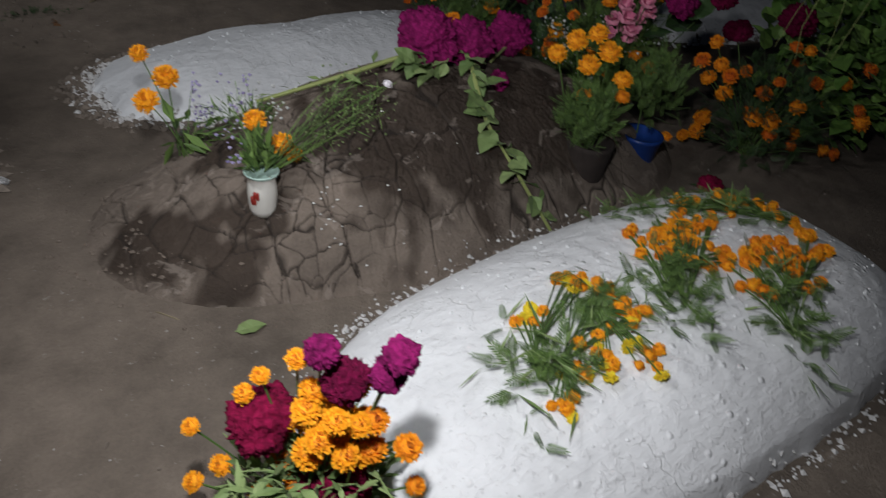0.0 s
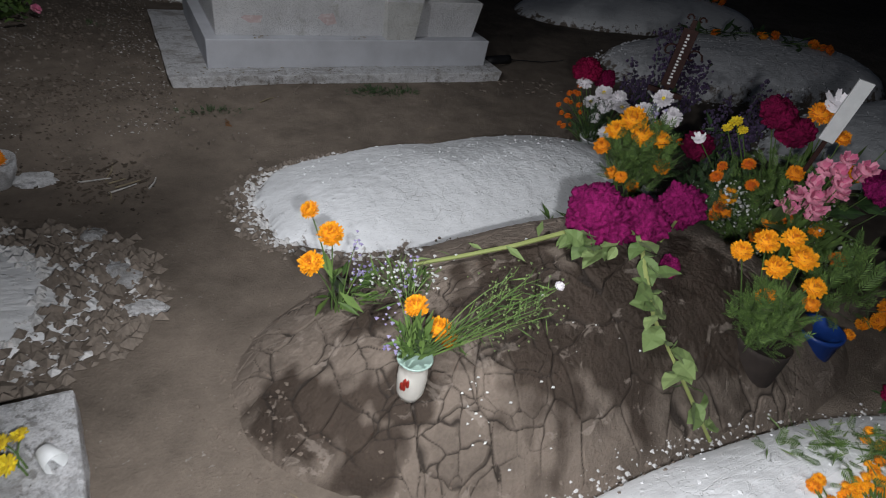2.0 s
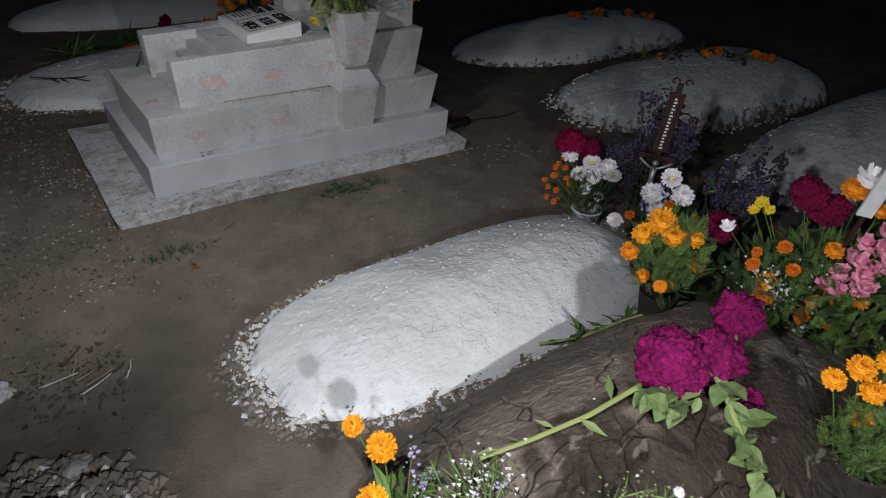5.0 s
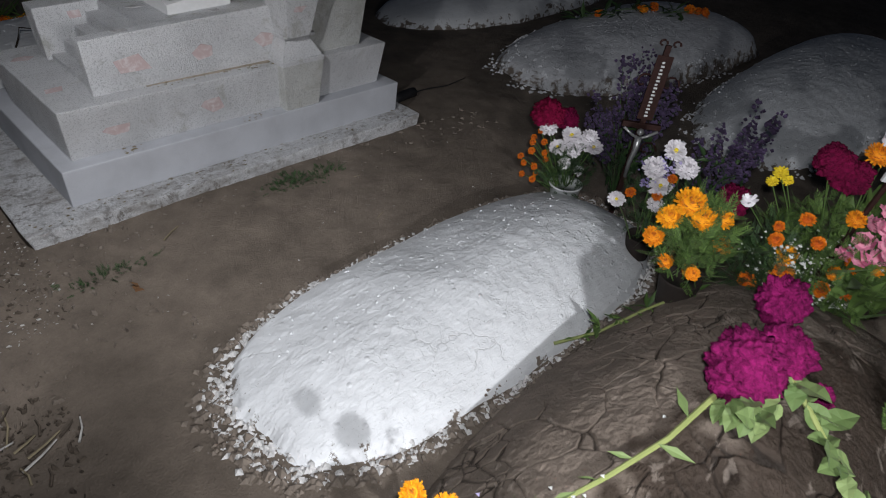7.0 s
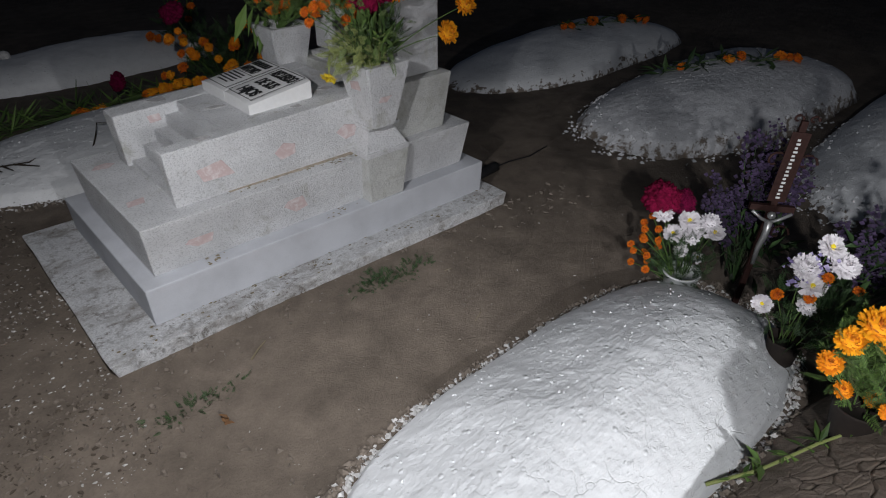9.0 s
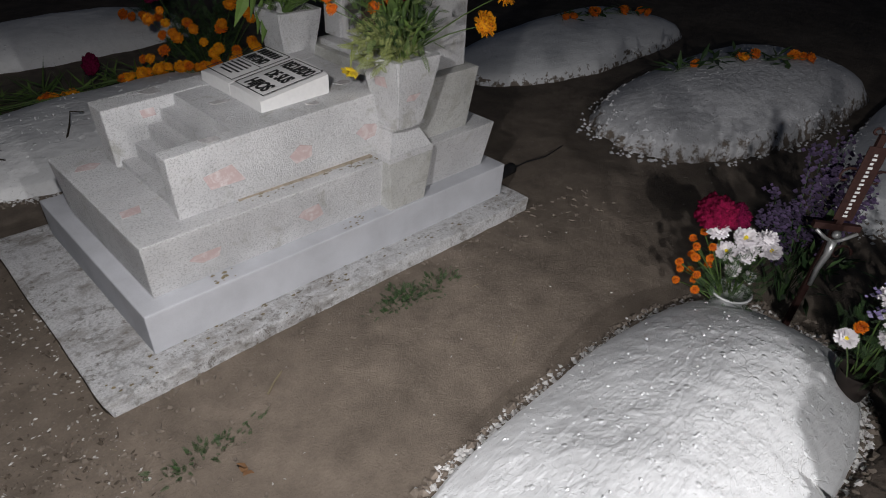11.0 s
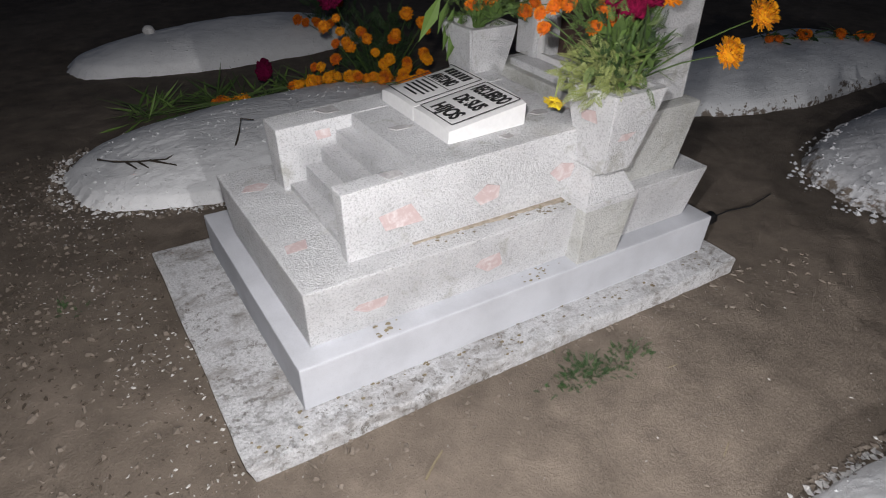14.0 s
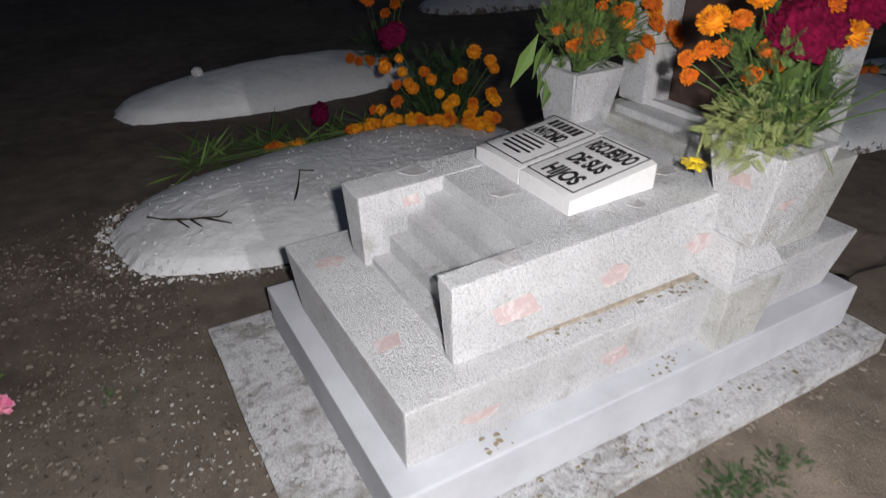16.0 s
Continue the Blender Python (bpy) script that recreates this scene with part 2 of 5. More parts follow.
def box(bm, lo, hi, inset=0.0, bevel=0.006):
    """A block; inset draws its foot in on all sides, so that it flares upwards."""
    (x0, y0, z0), (x1, y1, z1) = lo, hi
    i, j = inset if isinstance(inset, tuple) else (inset, inset)
    v = [bm.verts.new(c) for c in ((x0 + i, y0 + j, z0), (x1 - i, y0 + j, z0), (x1 - i, y1 - j, z0), (x0 + i, y1 - j, z0),
                                   (x0, y0, z1), (x1, y0, z1), (x1, y1, z1), (x0, y1, z1))]
    f = [bm.faces.new([v[k] for k in q]) for q in ((3, 2, 1, 0), (4, 5, 6, 7), (0, 1, 5, 4), (1, 2, 6, 5), (2, 3, 7, 6), (3, 0, 4, 7))]
    if bevel:
        edges = {e for q in f for e in q.edges}
        bmesh.ops.bevel(bm, geom=list(edges), offset=bevel, segments=2, profile=0.6, affect="EDGES")
    return v


def rough_up(bm, cuts, amount, scale):
    """Cut a block finer and knock its faces a little uneven."""
    bmesh.ops.subdivide_edges(bm, edges=[e for e in bm.edges if e.calc_length() > 0.05], cuts=cuts, use_grid_fill=True)
    for v in bm.verts:
        v.co += noise.noise_vector(v.co * scale) * amount


def path_tube(bm, pts, r0, r1, sides=5):
    """A stem through the points, from radius r0 to r1."""
    pts = [Vector(q) for q in pts]
    rings = []
    for k, q in enumerate(pts):
        d = (pts[min(k + 1, len(pts) - 1)] - pts[max(k - 1, 0)]).normalized()
        a = d.orthogonal().normalized()
        c = d.cross(a)
        r = r0 + (r1 - r0) * k / (len(pts) - 1)
        rings.append([bm.verts.new(q + r * (math.cos(t) * a + math.sin(t) * c)) for t in [2 * math.pi * j / sides for j in range(sides)]])
    for a, c in zip(rings, rings[1:]):
        for j in range(sides):
            bm.faces.new((a[j], a[(j + 1) % sides], c[(j + 1) % sides], c[j]))
    bm.faces.new(rings[0][::-1])
    bm.faces.new(rings[-1])


# ---- ground ----
GROUND = -0.03


def level(x, y):
    """The lie of the land: it rises a little towards the tomb."""
    t = min(1.0, max(0.0, (y + 0.95) / 0.75))
    return GROUND + 0.045 * t * t * (3 - 2 * t)


def ground_z(x, y):
    return level(x, y) + 0.022 * noise.noise(Vector((x * 0.9, y * 0.9, 3.1))) + 0.007 * noise.noise(Vector((x * 5, y * 5, 7.7))) \
        + 0.004 * noise.noise(Vector((x * 17, y * 17, 1.7)))


def axis(lo, hi, step):
    inner = list(np.arange(lo, hi + 1e-6, step))
    out, d = [], step
    while d < 400:
        d *= 1.45
        out.append(d)
    return [lo - d for d in reversed(out)] + inner + [hi + d for d in out]


xs, ys = axis(-2.0, 4.6, 0.03), axis(-4.6, 4.6, 0.03)
verts = [(x, y, ground_z(x, y)) for y in ys for x in xs]
faces = [(j * len(xs) + i, j * len(xs) + i + 1, (j + 1) * len(xs) + i + 1, (j + 1) * len(xs) + i) for j in range(len(ys) - 1) for i in range(len(xs) - 1)]
place("ground", raw_mesh("ground", verts, faces, M_EARTH))
tagged(bpy.data.objects["ground"], "bare brown trodden earth of the graveyard", "ground", kind="structure")


# ---- grave mounds ----
def mud_crust(x, y, patches, s):
    """Dried mud at x, y: how damp it is, how dark the shade painted in its cracks is, and how far its plates curl up.
    """
    wet = 0.0
    for cx, cy, rx, ry in patches:
        wet = max(wet, 1.0 - 0.5 * math.hypot((x - cx) / rx, (y - cy) / ry) + 0.30 * noise.noise(Vector((x * 7, y * 7, 4.4))) + 0.24 * noise.noise(Vector((x * 22, y * 22, 8.4))))
    shift = noise.noise_vector(Vector((x * 5, y * 5, 2.0))) * 0.040 + noise.noise_vector(Vector((x * 21, y * 21, 6.0))) * 0.010
    total, deep = 0.0, 0.0
    for scale, width, depth, bias in ((6.8, 0.0030, 0.010, 0.05), (14.0, 0.0020, 0.005, -0.55)):
        near, _ = noise.voronoi((Vector((x, y, 0.3 * scale)) + shift) * scale)
        gap = 0.5 * (near[1] - near[0]) / scale
        foot = max(0.0, min(1.0, (0.55 - x) / 0.25))
        open_ = max(0.0, min(1.0, 2.6 * noise.noise(Vector((x * 3.4, y * 3.4, scale))) + bias + foot - 0.8 * (1 - foot) * max(0.0, wet - 0.4)))
        open_ *= min(1.0, 9 * (1 - s))
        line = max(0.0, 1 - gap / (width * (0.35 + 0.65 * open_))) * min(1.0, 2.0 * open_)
        # Strength of the shade painted along the crack; the groove itself is in total.
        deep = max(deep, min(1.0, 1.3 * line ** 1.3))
        total += open_ * (0.05 * depth * math.exp(-gap / 0.008)) - depth * min(1.0, 2.4 * line)
    return max(0.0, min(1.0, wet)), deep, total


def mound(at, half_len, half_wid, height, mat, label, seed, turn=0.0, taper=0.25, power=2.5, lumps=0.5, nose=2.4, soft=0.72, fine=False, fall=0.18, rag=1.0, ridge=False, patches=()):
    """A long heap with a rounded foot at its -x end and a blunter head."""
    rings, spokes = (270, 1900) if patches else (130, 520) if ridge else (88, 330) if fine else (40, 128)
    verts, rim, faces, damp, split = [], [], [], [], []
    off = Vector((seed * 3.7, seed * 1.3, seed * 2.1))
    for k in range(rings + 1):
        s = k / rings
        for j in range(spokes):
            a = 2 * math.pi * j / spokes
            ca, sa = math.cos(a), math.sin(a)
            n = nose if ca < 0 else 2.8 if ridge else 3.2
            q = (abs(ca) ** n + abs(sa) ** n) ** (-1 / n)
            x, y = q * ca, q * sa
            y *= 1 - taper * 0.5 * (1 - x)
            ragged = 1 + rag * s ** 14 * 0.05 * noise.noise(Vector((3 * ca, 3 * sa, seed))) + rag * s ** 34 * (0.035 * noise.noise(Vector((14 * ca, 14 * sa, seed + 5))) + 0.022 * noise.noise(Vector((45 * ca, 45 * sa, seed + 9))))
            px, py = x * half_len * s * ragged, y * half_wid * s * ragged
            h = height * max(0.0, 1 - s ** power) ** soft * (1 - fall + fall * (px / half_len))
            if ridge:
                u, v = abs(x * s), math.hypot(sa * q * s + 0.10 * (1 - s) + 0.10 * noise.noise(Vector((px * 3.3, 0.5, seed))), 0.16)
                h = height * max(0.0, 1 - u ** 3.0) ** 0.75 * (1.04 - 0.84 * min(1.0, v) ** 1.45) * max(0.0, 1 - s ** 7) ** 0.7 * (1 - fall + fall * x * s)
            w = Vector((px, py, 0)) + off
            wob = 0.012 * noise.noise(w * 2.6) + 0.0045 * noise.noise(w * 8) + 0.0030 * noise.noise(w * 24) + (0.0020 * noise.noise(w * 55) + 0.0016 * noise.noise(w * 90) if fine else 0)
            h += lumps * 2 * wob * min(1.0, 3.5 * (1 - s) + 0.35) - (0.045 if rag == 1.0 else 0.03) * max(0.0, s - 0.93) / 0.07
            if ridge:
                c, d = 0.62 * px - 0.78 * py, 0.78 * px + 0.62 * py
                stroke = noise.noise(Vector((px * 3.1, py * 3.1, seed + 7)))
                h += (0.0040 * max(0.0, stroke + 0.15) * noise.noise(Vector((c * 10, d * 30, seed))) + 0.0022 * noise.noise(w * 13) + 0.0060 * max(0.0, noise.noise(w * 24) - 0.42) - 0.0030 * max(0.0, noise.noise(w * 19 + off) - 0.46)) * (1 - s ** 8)
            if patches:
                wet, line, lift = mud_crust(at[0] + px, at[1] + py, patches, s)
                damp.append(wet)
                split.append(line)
                h += lift
            verts.append((px, py, h + 0.012))
            rim.append(s)
    for k in range(rings):
        for j in range(spokes):
            a, b2 = k * spokes + j, k * spokes + (j + 1) % spokes
            faces.append((a, a + spokes, b2 + spokes, b2))
    me = raw_mesh("grave_mound", verts, faces, mat)
    layer = me.attributes.new("rim", "FLOAT", "POINT")
    layer.data.foreach_set("value", rim)
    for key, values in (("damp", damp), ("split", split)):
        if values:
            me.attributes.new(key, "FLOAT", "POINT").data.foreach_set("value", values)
    return tagged(place("grave_mound", me, None, pose(at[0], at[1], level(*at), 0, 0, turn)), label, "grave mound", "grave mounds")


def crumbs(at, half_len, half_wid, count, seed, mat, size, label, turn=0.0, inner=0.95, outer=1.05, arc=(0, 6.283), nose=2.4, taper=0.1, head_end=3.2):
    """Loose lumps lying along the foot of a mound."""
    rnd = random.Random(seed)
    bpy.context.view_layer.update()
    graph = bpy.context.evaluated_depsgraph_get()
    m = pose(at[0], at[1], 0, 0, 0, turn)
    verts, faces = [], []
    for _ in range(count):
        a, s = rnd.uniform(*arc), rnd.uniform(inner, outer) + abs(rnd.gauss(0, 0.025))
        n = nose if math.cos(a) < 0 else head_end
        q = (abs(math.cos(a)) ** n + abs(math.sin(a)) ** n) ** (-1 / n)
        x, y = q * math.cos(a), q * math.sin(a)
        if noise.noise(Vector((x * 4, y * 4, seed))) < rnd.uniform(-0.6, 0.2):
            continue
        y *= 1 - taper * 0.5 * (1 - x)
        w = m @ Vector((x * half_len * s, y * half_wid * s, 0))
        hit, p, *_ = scene.ray_cast(graph, (w.x, w.y, 3.0), (0, 0, -1))
        r = size * rnd.uniform(0.3, 1.0) ** 2
        base = len(verts)
        g = rnd.uniform(0, 6.283)
        cg, sg = math.cos(g), math.sin(g)
        for ex, ey, dz in ((1, 0, 0), (-0.9, 0.3, 0), (0.1, 1, 0), (-0.2, -1, 0), (0.1, 0.1, 0.8), (0, 0, -0.6)):
            dx, dy = (cg * ex - sg * ey) * rnd.uniform(0.5, 1.3), (sg * ex + cg * ey) * rnd.uniform(0.5, 1.3)
            verts.append((w.x + r * dx, w.y + r * dy, p.z + 0.15 * r + r * dz * rnd.uniform(0.6, 1.2)))
        for f in ((0, 2, 4), (2, 1, 4), (1, 3, 4), (3, 0, 4), (2, 0, 5), (1, 2, 5), (3, 1, 5), (0, 3, 5)):
            faces.append(tuple(base + k for k in f))
    return tagged(place("lime_crumbs", raw_mesh("lime_crumbs", verts, faces, mat, False)), label, "rubble", kind="stuff")


M_CRUMB = plain_material("lime_lumps", (0.76, 0.75, 0.74), 0.9, 0, 0.45, 60)
M_CLOD = plain_material("dry_clods", (0.24, 0.20, 0.165), 0.95, 0, 0.45, 50)
M_STRAW = plain_material("dry_straw", (0.30, 0.25, 0.16), 0.8, 0, 0.4, 40)

mound((0.94, -1.36), 0.985, 0.45, 0.235, M_LIME_THIN, "freshly whitewashed earth grave mound with a rounded foot", 1, taper=0.06, nose=3.0, fine=True, lumps=0.34, ridge=True)
mound((0.84, -3.37), 1.00, 0.49, 0.26, M_LIME, "freshly whitewashed grave mound strewn with cut marigolds", 2, turn=-4, taper=0.12, fine=True)
mound((0.84, -2.35), 1.14, 0.60, 0.42, M_MUD, "unpainted grave mound of cracked dark mud", 3, lumps=0.6, power=2.0, taper=0.10, soft=1.12, fine=True, fall=0.08, rag=0.25,
      patches=((0.74, -2.56, 0.36, 0.25), (0.48, -2.44, 0.24, 0.15), (1.05, -2.60, 0.30, 0.22), (-0.12, -2.50, 0.13, 0.16), (-0.02, -2.66, 0.10, 0.07), (0.12, -2.57, 0.09, 0.07), (0.12, -2.30, 0.10, 0.06)))
mound((-1.58, -1.72), 1.03, 0.50, 0.10, M_LIME, "whitewashed grave mound crumbling at its end", 4, turn=180, fine=True)
mound((0.72, 1.98), 1.18, 0.64, 0.21, M_LIME, "whitewashed grave mound behind the tomb with dry twigs", 5, taper=0.1, fine=True)
mound((0.90, 3.92), 1.15, 0.48, 0.24, M_LIME, "greyish whitewashed grave mound with a small round stone", 6, taper=0.1)
mound((4.10, -0.10), 1.32, 0.66, 0.30, M_LIME_OLD, "weathered whitewashed grave mound strewn with marigolds", 7, taper=0.1, turn=-4, fine=True)
mound((4.25, 1.42), 1.40, 0.58, 0.26, M_LIME_THIN, "weathered whitewashed grave mound in the dark", 8, taper=0.1)
mound((4.60, -1.45), 1.65, 0.62, 0.32, M_LIME_THIN, "weathered whitewashed grave mound behind the cross", 9, taper=0.1, fine=True)
mound((4.40, 6.10), 1.10, 0.55, 0.30, M_LIME_OLD, "far whitewashed grave mound in the dark", 10, taper=0.1)
crumbs((0.94, -1.36), 0.985, 0.45, 2600, 11, M_CRUMB, 0.018, "white lime crumbs along the foot of a mound", nose=3.0, taper=0.06, inner=0.955, outer=1.02, head_end=2.8)
crumbs((0.94, -1.36), 0.985, 0.45, 1500, 17, M_CLOD, 0.020, "brown crumbs along the foot of a mound", nose=3.0, taper=0.06, inner=0.98, outer=1.06, head_end=2.8)
crumbs((0.84, -3.37), 1.00, 0.49, 1000, 12, M_CRUMB, 0.014, "white lime crumbs round a grave mound", -4, 0.95, 1.04, taper=0.12)
crumbs((-1.58, -1.72), 0.98, 0.50, 1100, 14, M_CRUMB, 0.026, "broken white lumps at a crumbling mound", 180, 0.80, 1.12, (2.0, 4.3))
crumbs((-1.58, -1.72), 0.98, 0.50, 1500, 19, M_CLOD, 0.034, "brown clods at a crumbling mound", 180, 0.88, 1.18, (2.0, 4.3))
crumbs((0.94, -1.36), 0.985, 0.45, 60, 28, M_CLOD, 0.024, "brown clods heaped at the foot of a mound", nose=3.0, taper=0.06, inner=1.0, outer=1.05, arc=(2.5, 3.9), head_end=2.8)
crumbs((0.84, -3.37), 1.00, 0.49, 550, 27, M_CRUMB, 0.009, "white lime splashes between two grave mounds", -4, 0.96, 1.08, (0.5, 2.7), taper=0.12)
crumbs((0.72, 1.98), 1.18, 0.64, 1100, 15, M_CRUMB, 0.016, "white crumbs round a grave mound", 0, 0.96, 1.03)
crumbs((0.72, 1.98), 1.18, 0.64, 900, 18, M_CLOD, 0.018, "brown crumbs round a grave mound", 0, 0.98, 1.06)
crumbs((0.84, -2.35), 1.14, 0.60, 700, 16, M_MUD, 0.010, "dry clods round a mud grave mound", 0, 0.86, 1.06, (1.6, 5.2))
crumbs((4.10, -0.10), 1.32, 0.66, 700, 20, M_LIME_OLD, 0.020, "pale crumbs round a weathered mound", -4, 0.84, 1.04, (1.5, 5.0))
crumbs((4.60, -1.45), 1.65, 0.62, 500, 21, M_LIME_OLD, 0.020, "pale crumbs round a mound behind the cross", 0, 0.86, 1.04, (1.5, 4.9))

crumbs((0.94, -1.36), 0.985, 0.45, 650, 22, M_LIME_THIN, 0.0080, "small lime nodules on a whitewashed mound", 0, 0.10, 0.96, nose=3.0, taper=0.06, head_end=2.8)
crumbs((0.84, -3.37), 1.00, 0.49, 700, 23, M_LIME, 0.0085, "small lime nodules on a marigold-strewn mound", -4, 0.10, 0.96, taper=0.12)
crumbs((4.10, -0.10), 1.32, 0.66, 1300, 24, M_LIME_OLD, 0.008, "lime flakes on a weathered mound", -4, 0.10, 0.96)
crumbs((4.60, -1.45), 1.65, 0.62, 1000, 25, M_LIME_OLD, 0.008, "lime flakes on a mound behind the cross", 0, 0.10, 0.96)
crumbs((0.72, 1.98), 1.18, 0.64, 900, 26, M_LIME, 0.010, "lime flakes on a mound behind the tomb", 0, 0.20, 0.96)

# ---- tomb ----
tomb = thing("tomb", (0, 0, 0), "stepped white stone tomb with rose inlays and an open book", "tomb")


def tomb_part(name, lo, hi, inset, mat, label="", cuts=0, amount=0.0015, bevel=0.007):
    bm = bmesh.new()
    box(bm, lo, hi, inset, bevel)
    if cuts:
        rough_up(bm, cuts, amount, 9)
    return part(name, bm, mat, tomb, label)


tomb_part("base_slab", (-0.211, -0.132, -0.08), (1.81, 1.085, 0.07), (0.045, -0.004), M_SLAB, "worn concrete slab splashed with lime", 14, 0.004, 0.010)
tomb_part("plinth", (-0.004, -0.018, 0.066), (1.735, 0.985, 0.232), 0.006, M_PLINTH, "smooth pale painted plinth")
tomb_part("lower_course", (0.042, 0.012, 0.229), (1.665, 0.84, 0.456), (0.020, 0.046), M_STUCCO)

bm = bmesh.new()
box(bm, (0.198, 0.082, 0.452), (1.12, 0.150, 0.682), 0.014)
box(bm, (0.198, 0.588, 0.452), (1.12, 0.712, 0.682), 0.014)
profile = [(0.232, 0.452), (0.232, 0.480), (0.292, 0.480), (0.292, 0.532), (0.350, 0.532), (0.350, 0.584), (0.408, 0.584), (0.408, 0.634), (0.466, 0.634), (0.466, 0.679), (1.12, 0.679), (1.12, 0.452)]
near = [bm.verts.new((x, 0.120, z)) for x, z in profile]
far = [bm.verts.new((x, 0.62, z)) for x, z in profile]
for k in range(len(profile)):
    n = (k + 1) % len(profile)
    bm.faces.new((near[k], near[n], far[n], far[k]))
bm.faces.new(near[::-1])
bm.faces.new(far)
for v in bm.verts:
    v.co.z += max(0.0, (v.co.x - 0.20)) * 0.035 * (v.co.z > 0.5)
part("upper_block", bm, M_STUCCO, tomb, "block with a small flight of steps cut into its foot end")

for side, y0 in (("near", -0.030), ("far", 0.640)):
    tomb_part("pilaster", (1.005, y0, 0.219), (1.240, y0 + 0.22, 0.460), 0.024, M_STUCCO_DAMP)
    bm = bmesh.new()
    box(bm, (1.035, y0 + 0.02, 0.575), (1.205, y0 + 0.20, 0.590), 0.0, 0.003)
    box(bm, (1.005, y0, 0.456), (1.240, y0 + 0.22, 0.480), 0.0, 0.004)
    lo = [bm.verts.new((1.122 + sx * 0.112, y0 + 0.11 + sy * 0.105, 0.478)) for sx, sy in ((-1, -1), (1, -1), (1, 1), (-1, 1))]
    hi = [bm.verts.new((1.120 + sx * 0.060, y0 + 0.11 + sy * 0.060, 0.577)) for sx, sy in ((-1, -1), (1, -1), (1, 1), (-1, 1))]
    for k in range(4):
        bm.faces.new((lo[k], lo[(k + 1) % 4], hi[(k + 1) % 4], hi[k]))
    part("vase_foot", bm, M_STUCCO, tomb, "sloping foot under a stone vase")


def stone_vase(y0, z_lo, z_hi):
    """A square vase, wide at its rim, hollow at the top."""
    bm = bmesh.new()
    cx, cy = 1.105, y0 + 0.11
    levels = [(z_lo, 0.058), (z_lo + 0.02, 0.062), (z_hi - 0.05, 0.104), (z_hi, 0.110), (z_hi, 0.086), (z_hi - 0.07, 0.080)]
    rings = [[bm.verts.new((cx + sx * r, cy + sy * r, z)) for sx, sy in ((-1, -1), (1, -1), (1, 1), (-1, 1))] for z, r in levels]
    for a, c in zip(rings, rings[1:]):
        for k in range(4):
            bm.faces.new((a[k], a[(k + 1) % 4], c[(k + 1) % 4], c[k]))
    bm.faces.new(rings[0][::-1])
    bm.faces.new(rings[-1])
    bmesh.ops.bevel(bm, geom=[e for e in bm.edges if abs(e.verts[0].co.z - e.verts[1].co.z) > 0.01], offset=0.008, segments=2, affect="EDGES")
    return part("stone_vase", bm, M_STUCCO, tomb, "square tapered stone vase")


stone_vase(-0.085, 0.588, 0.865)
stone_vase(0.665, 0.588, 0.885)
tomb_part("head_block", (1.180, 0.035, 0.454), (1.560, 0.800, 0.726), 0.030, M_STUCCO_DAMP)
tomb_part("ledge", (1.215, 0.190, 0.722), (1.50, 0.700, 0.752), 0.0, M_STUCCO)
tomb_part("headstone_side", (1.285, 0.640, 0.750), (1.520, 0.760, 1.42), 0.0, M_STUCCO)
tomb_part("headstone_side", (1.285, 0.085, 0.728), (1.520, 0.200, 1.42), 0.0, M_STUCCO)
tomb_part("headstone_back", (1.48, 0.195, 0.750), (1.522, 0.645, 1.42), 0.0, M_STUCCO)
tomb_part("headstone_top", (1.27, 0.07, 1.42), (1.54, 0.775, 1.50), 0.0, M_STUCCO)
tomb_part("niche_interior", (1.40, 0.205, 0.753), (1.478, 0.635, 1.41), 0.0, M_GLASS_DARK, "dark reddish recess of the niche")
bm = bmesh.new()
for lo, hi in (((1.300, 0.200, 0.752), (1.318, 0.222, 1.415)), ((1.300, 0.618, 0.752), (1.318, 0.640, 1.415)), ((1.300, 0.222, 0.752), (1.318, 0.618, 0.774))):
    box(bm, lo, hi, 0, 0.002)
part("door_frame", bm, M_METAL, tomb, "white metal frame of the niche door")

# open stone book
bm = bmesh.new()
for y0, y1, lift in ((0.205, 0.418, 1), (0.424, 0.640, -1)):
    n = 8
    for k in range(n):
        ya, yb = y0 + (y1 - y0) * k / n, y0 + (y1 - y0) * (k + 1) / n
        pa, pb = (abs(q - 0.421) / 0.216 for q in (ya, yb))
        za, zb = (0.030 * math.sin(math.pi * min(1, 0.15 + 0.85 * q)) ** 0.6 - 0.004 * q for q in (pa, pb))
        x0, x1 = 0.612, 0.905
        v = [bm.verts.new(c) for c in ((x0, ya, 0.735 + 0.35 * za), (x1, ya, 0.776 + 0.35 * za), (x1, yb, 0.776 + 0.35 * zb), (x0, yb, 0.735 + 0.35 * zb))]
        w = [bm.verts.new((c.co.x, c.co.y, 0.694)) for c in v]
        bm.faces.new(v)
        for a, c in ((0, 1), (1, 2), (2, 3), (3, 0)):
            bm.faces.new((v[c], v[a], w[a], w[c]))
bmesh.ops.remove_doubles(bm, verts=bm.verts, dist=0.0005)
bmesh.ops.recalc_face_normals(bm, faces=bm.faces)
book = part("open_book", bm, M_BOOK, tomb, "carved open stone book with black lettering")

# ---- lettering on the book ----
def page_matrix(x, y):
    """On the sloping page: letters read from the foot of the tomb, lines running towards -y."""
    slope = math.atan2(0.047, 0.333)
    x = 0.612 + (x - 0.612) * 0.88
    z = 0.7475 + (x - 0.612) * 0.141
    return Matrix.Translation((x, y, z)) @ Matrix(((0, math.cos(slope), -math.sin(slope), 0), (-1, 0, 0, 0), (0, math.sin(slope), math.cos(slope), 0), (0, 0, 0, 1))) @ Matrix.Diagonal((0.95, 0.88, 1, 1))


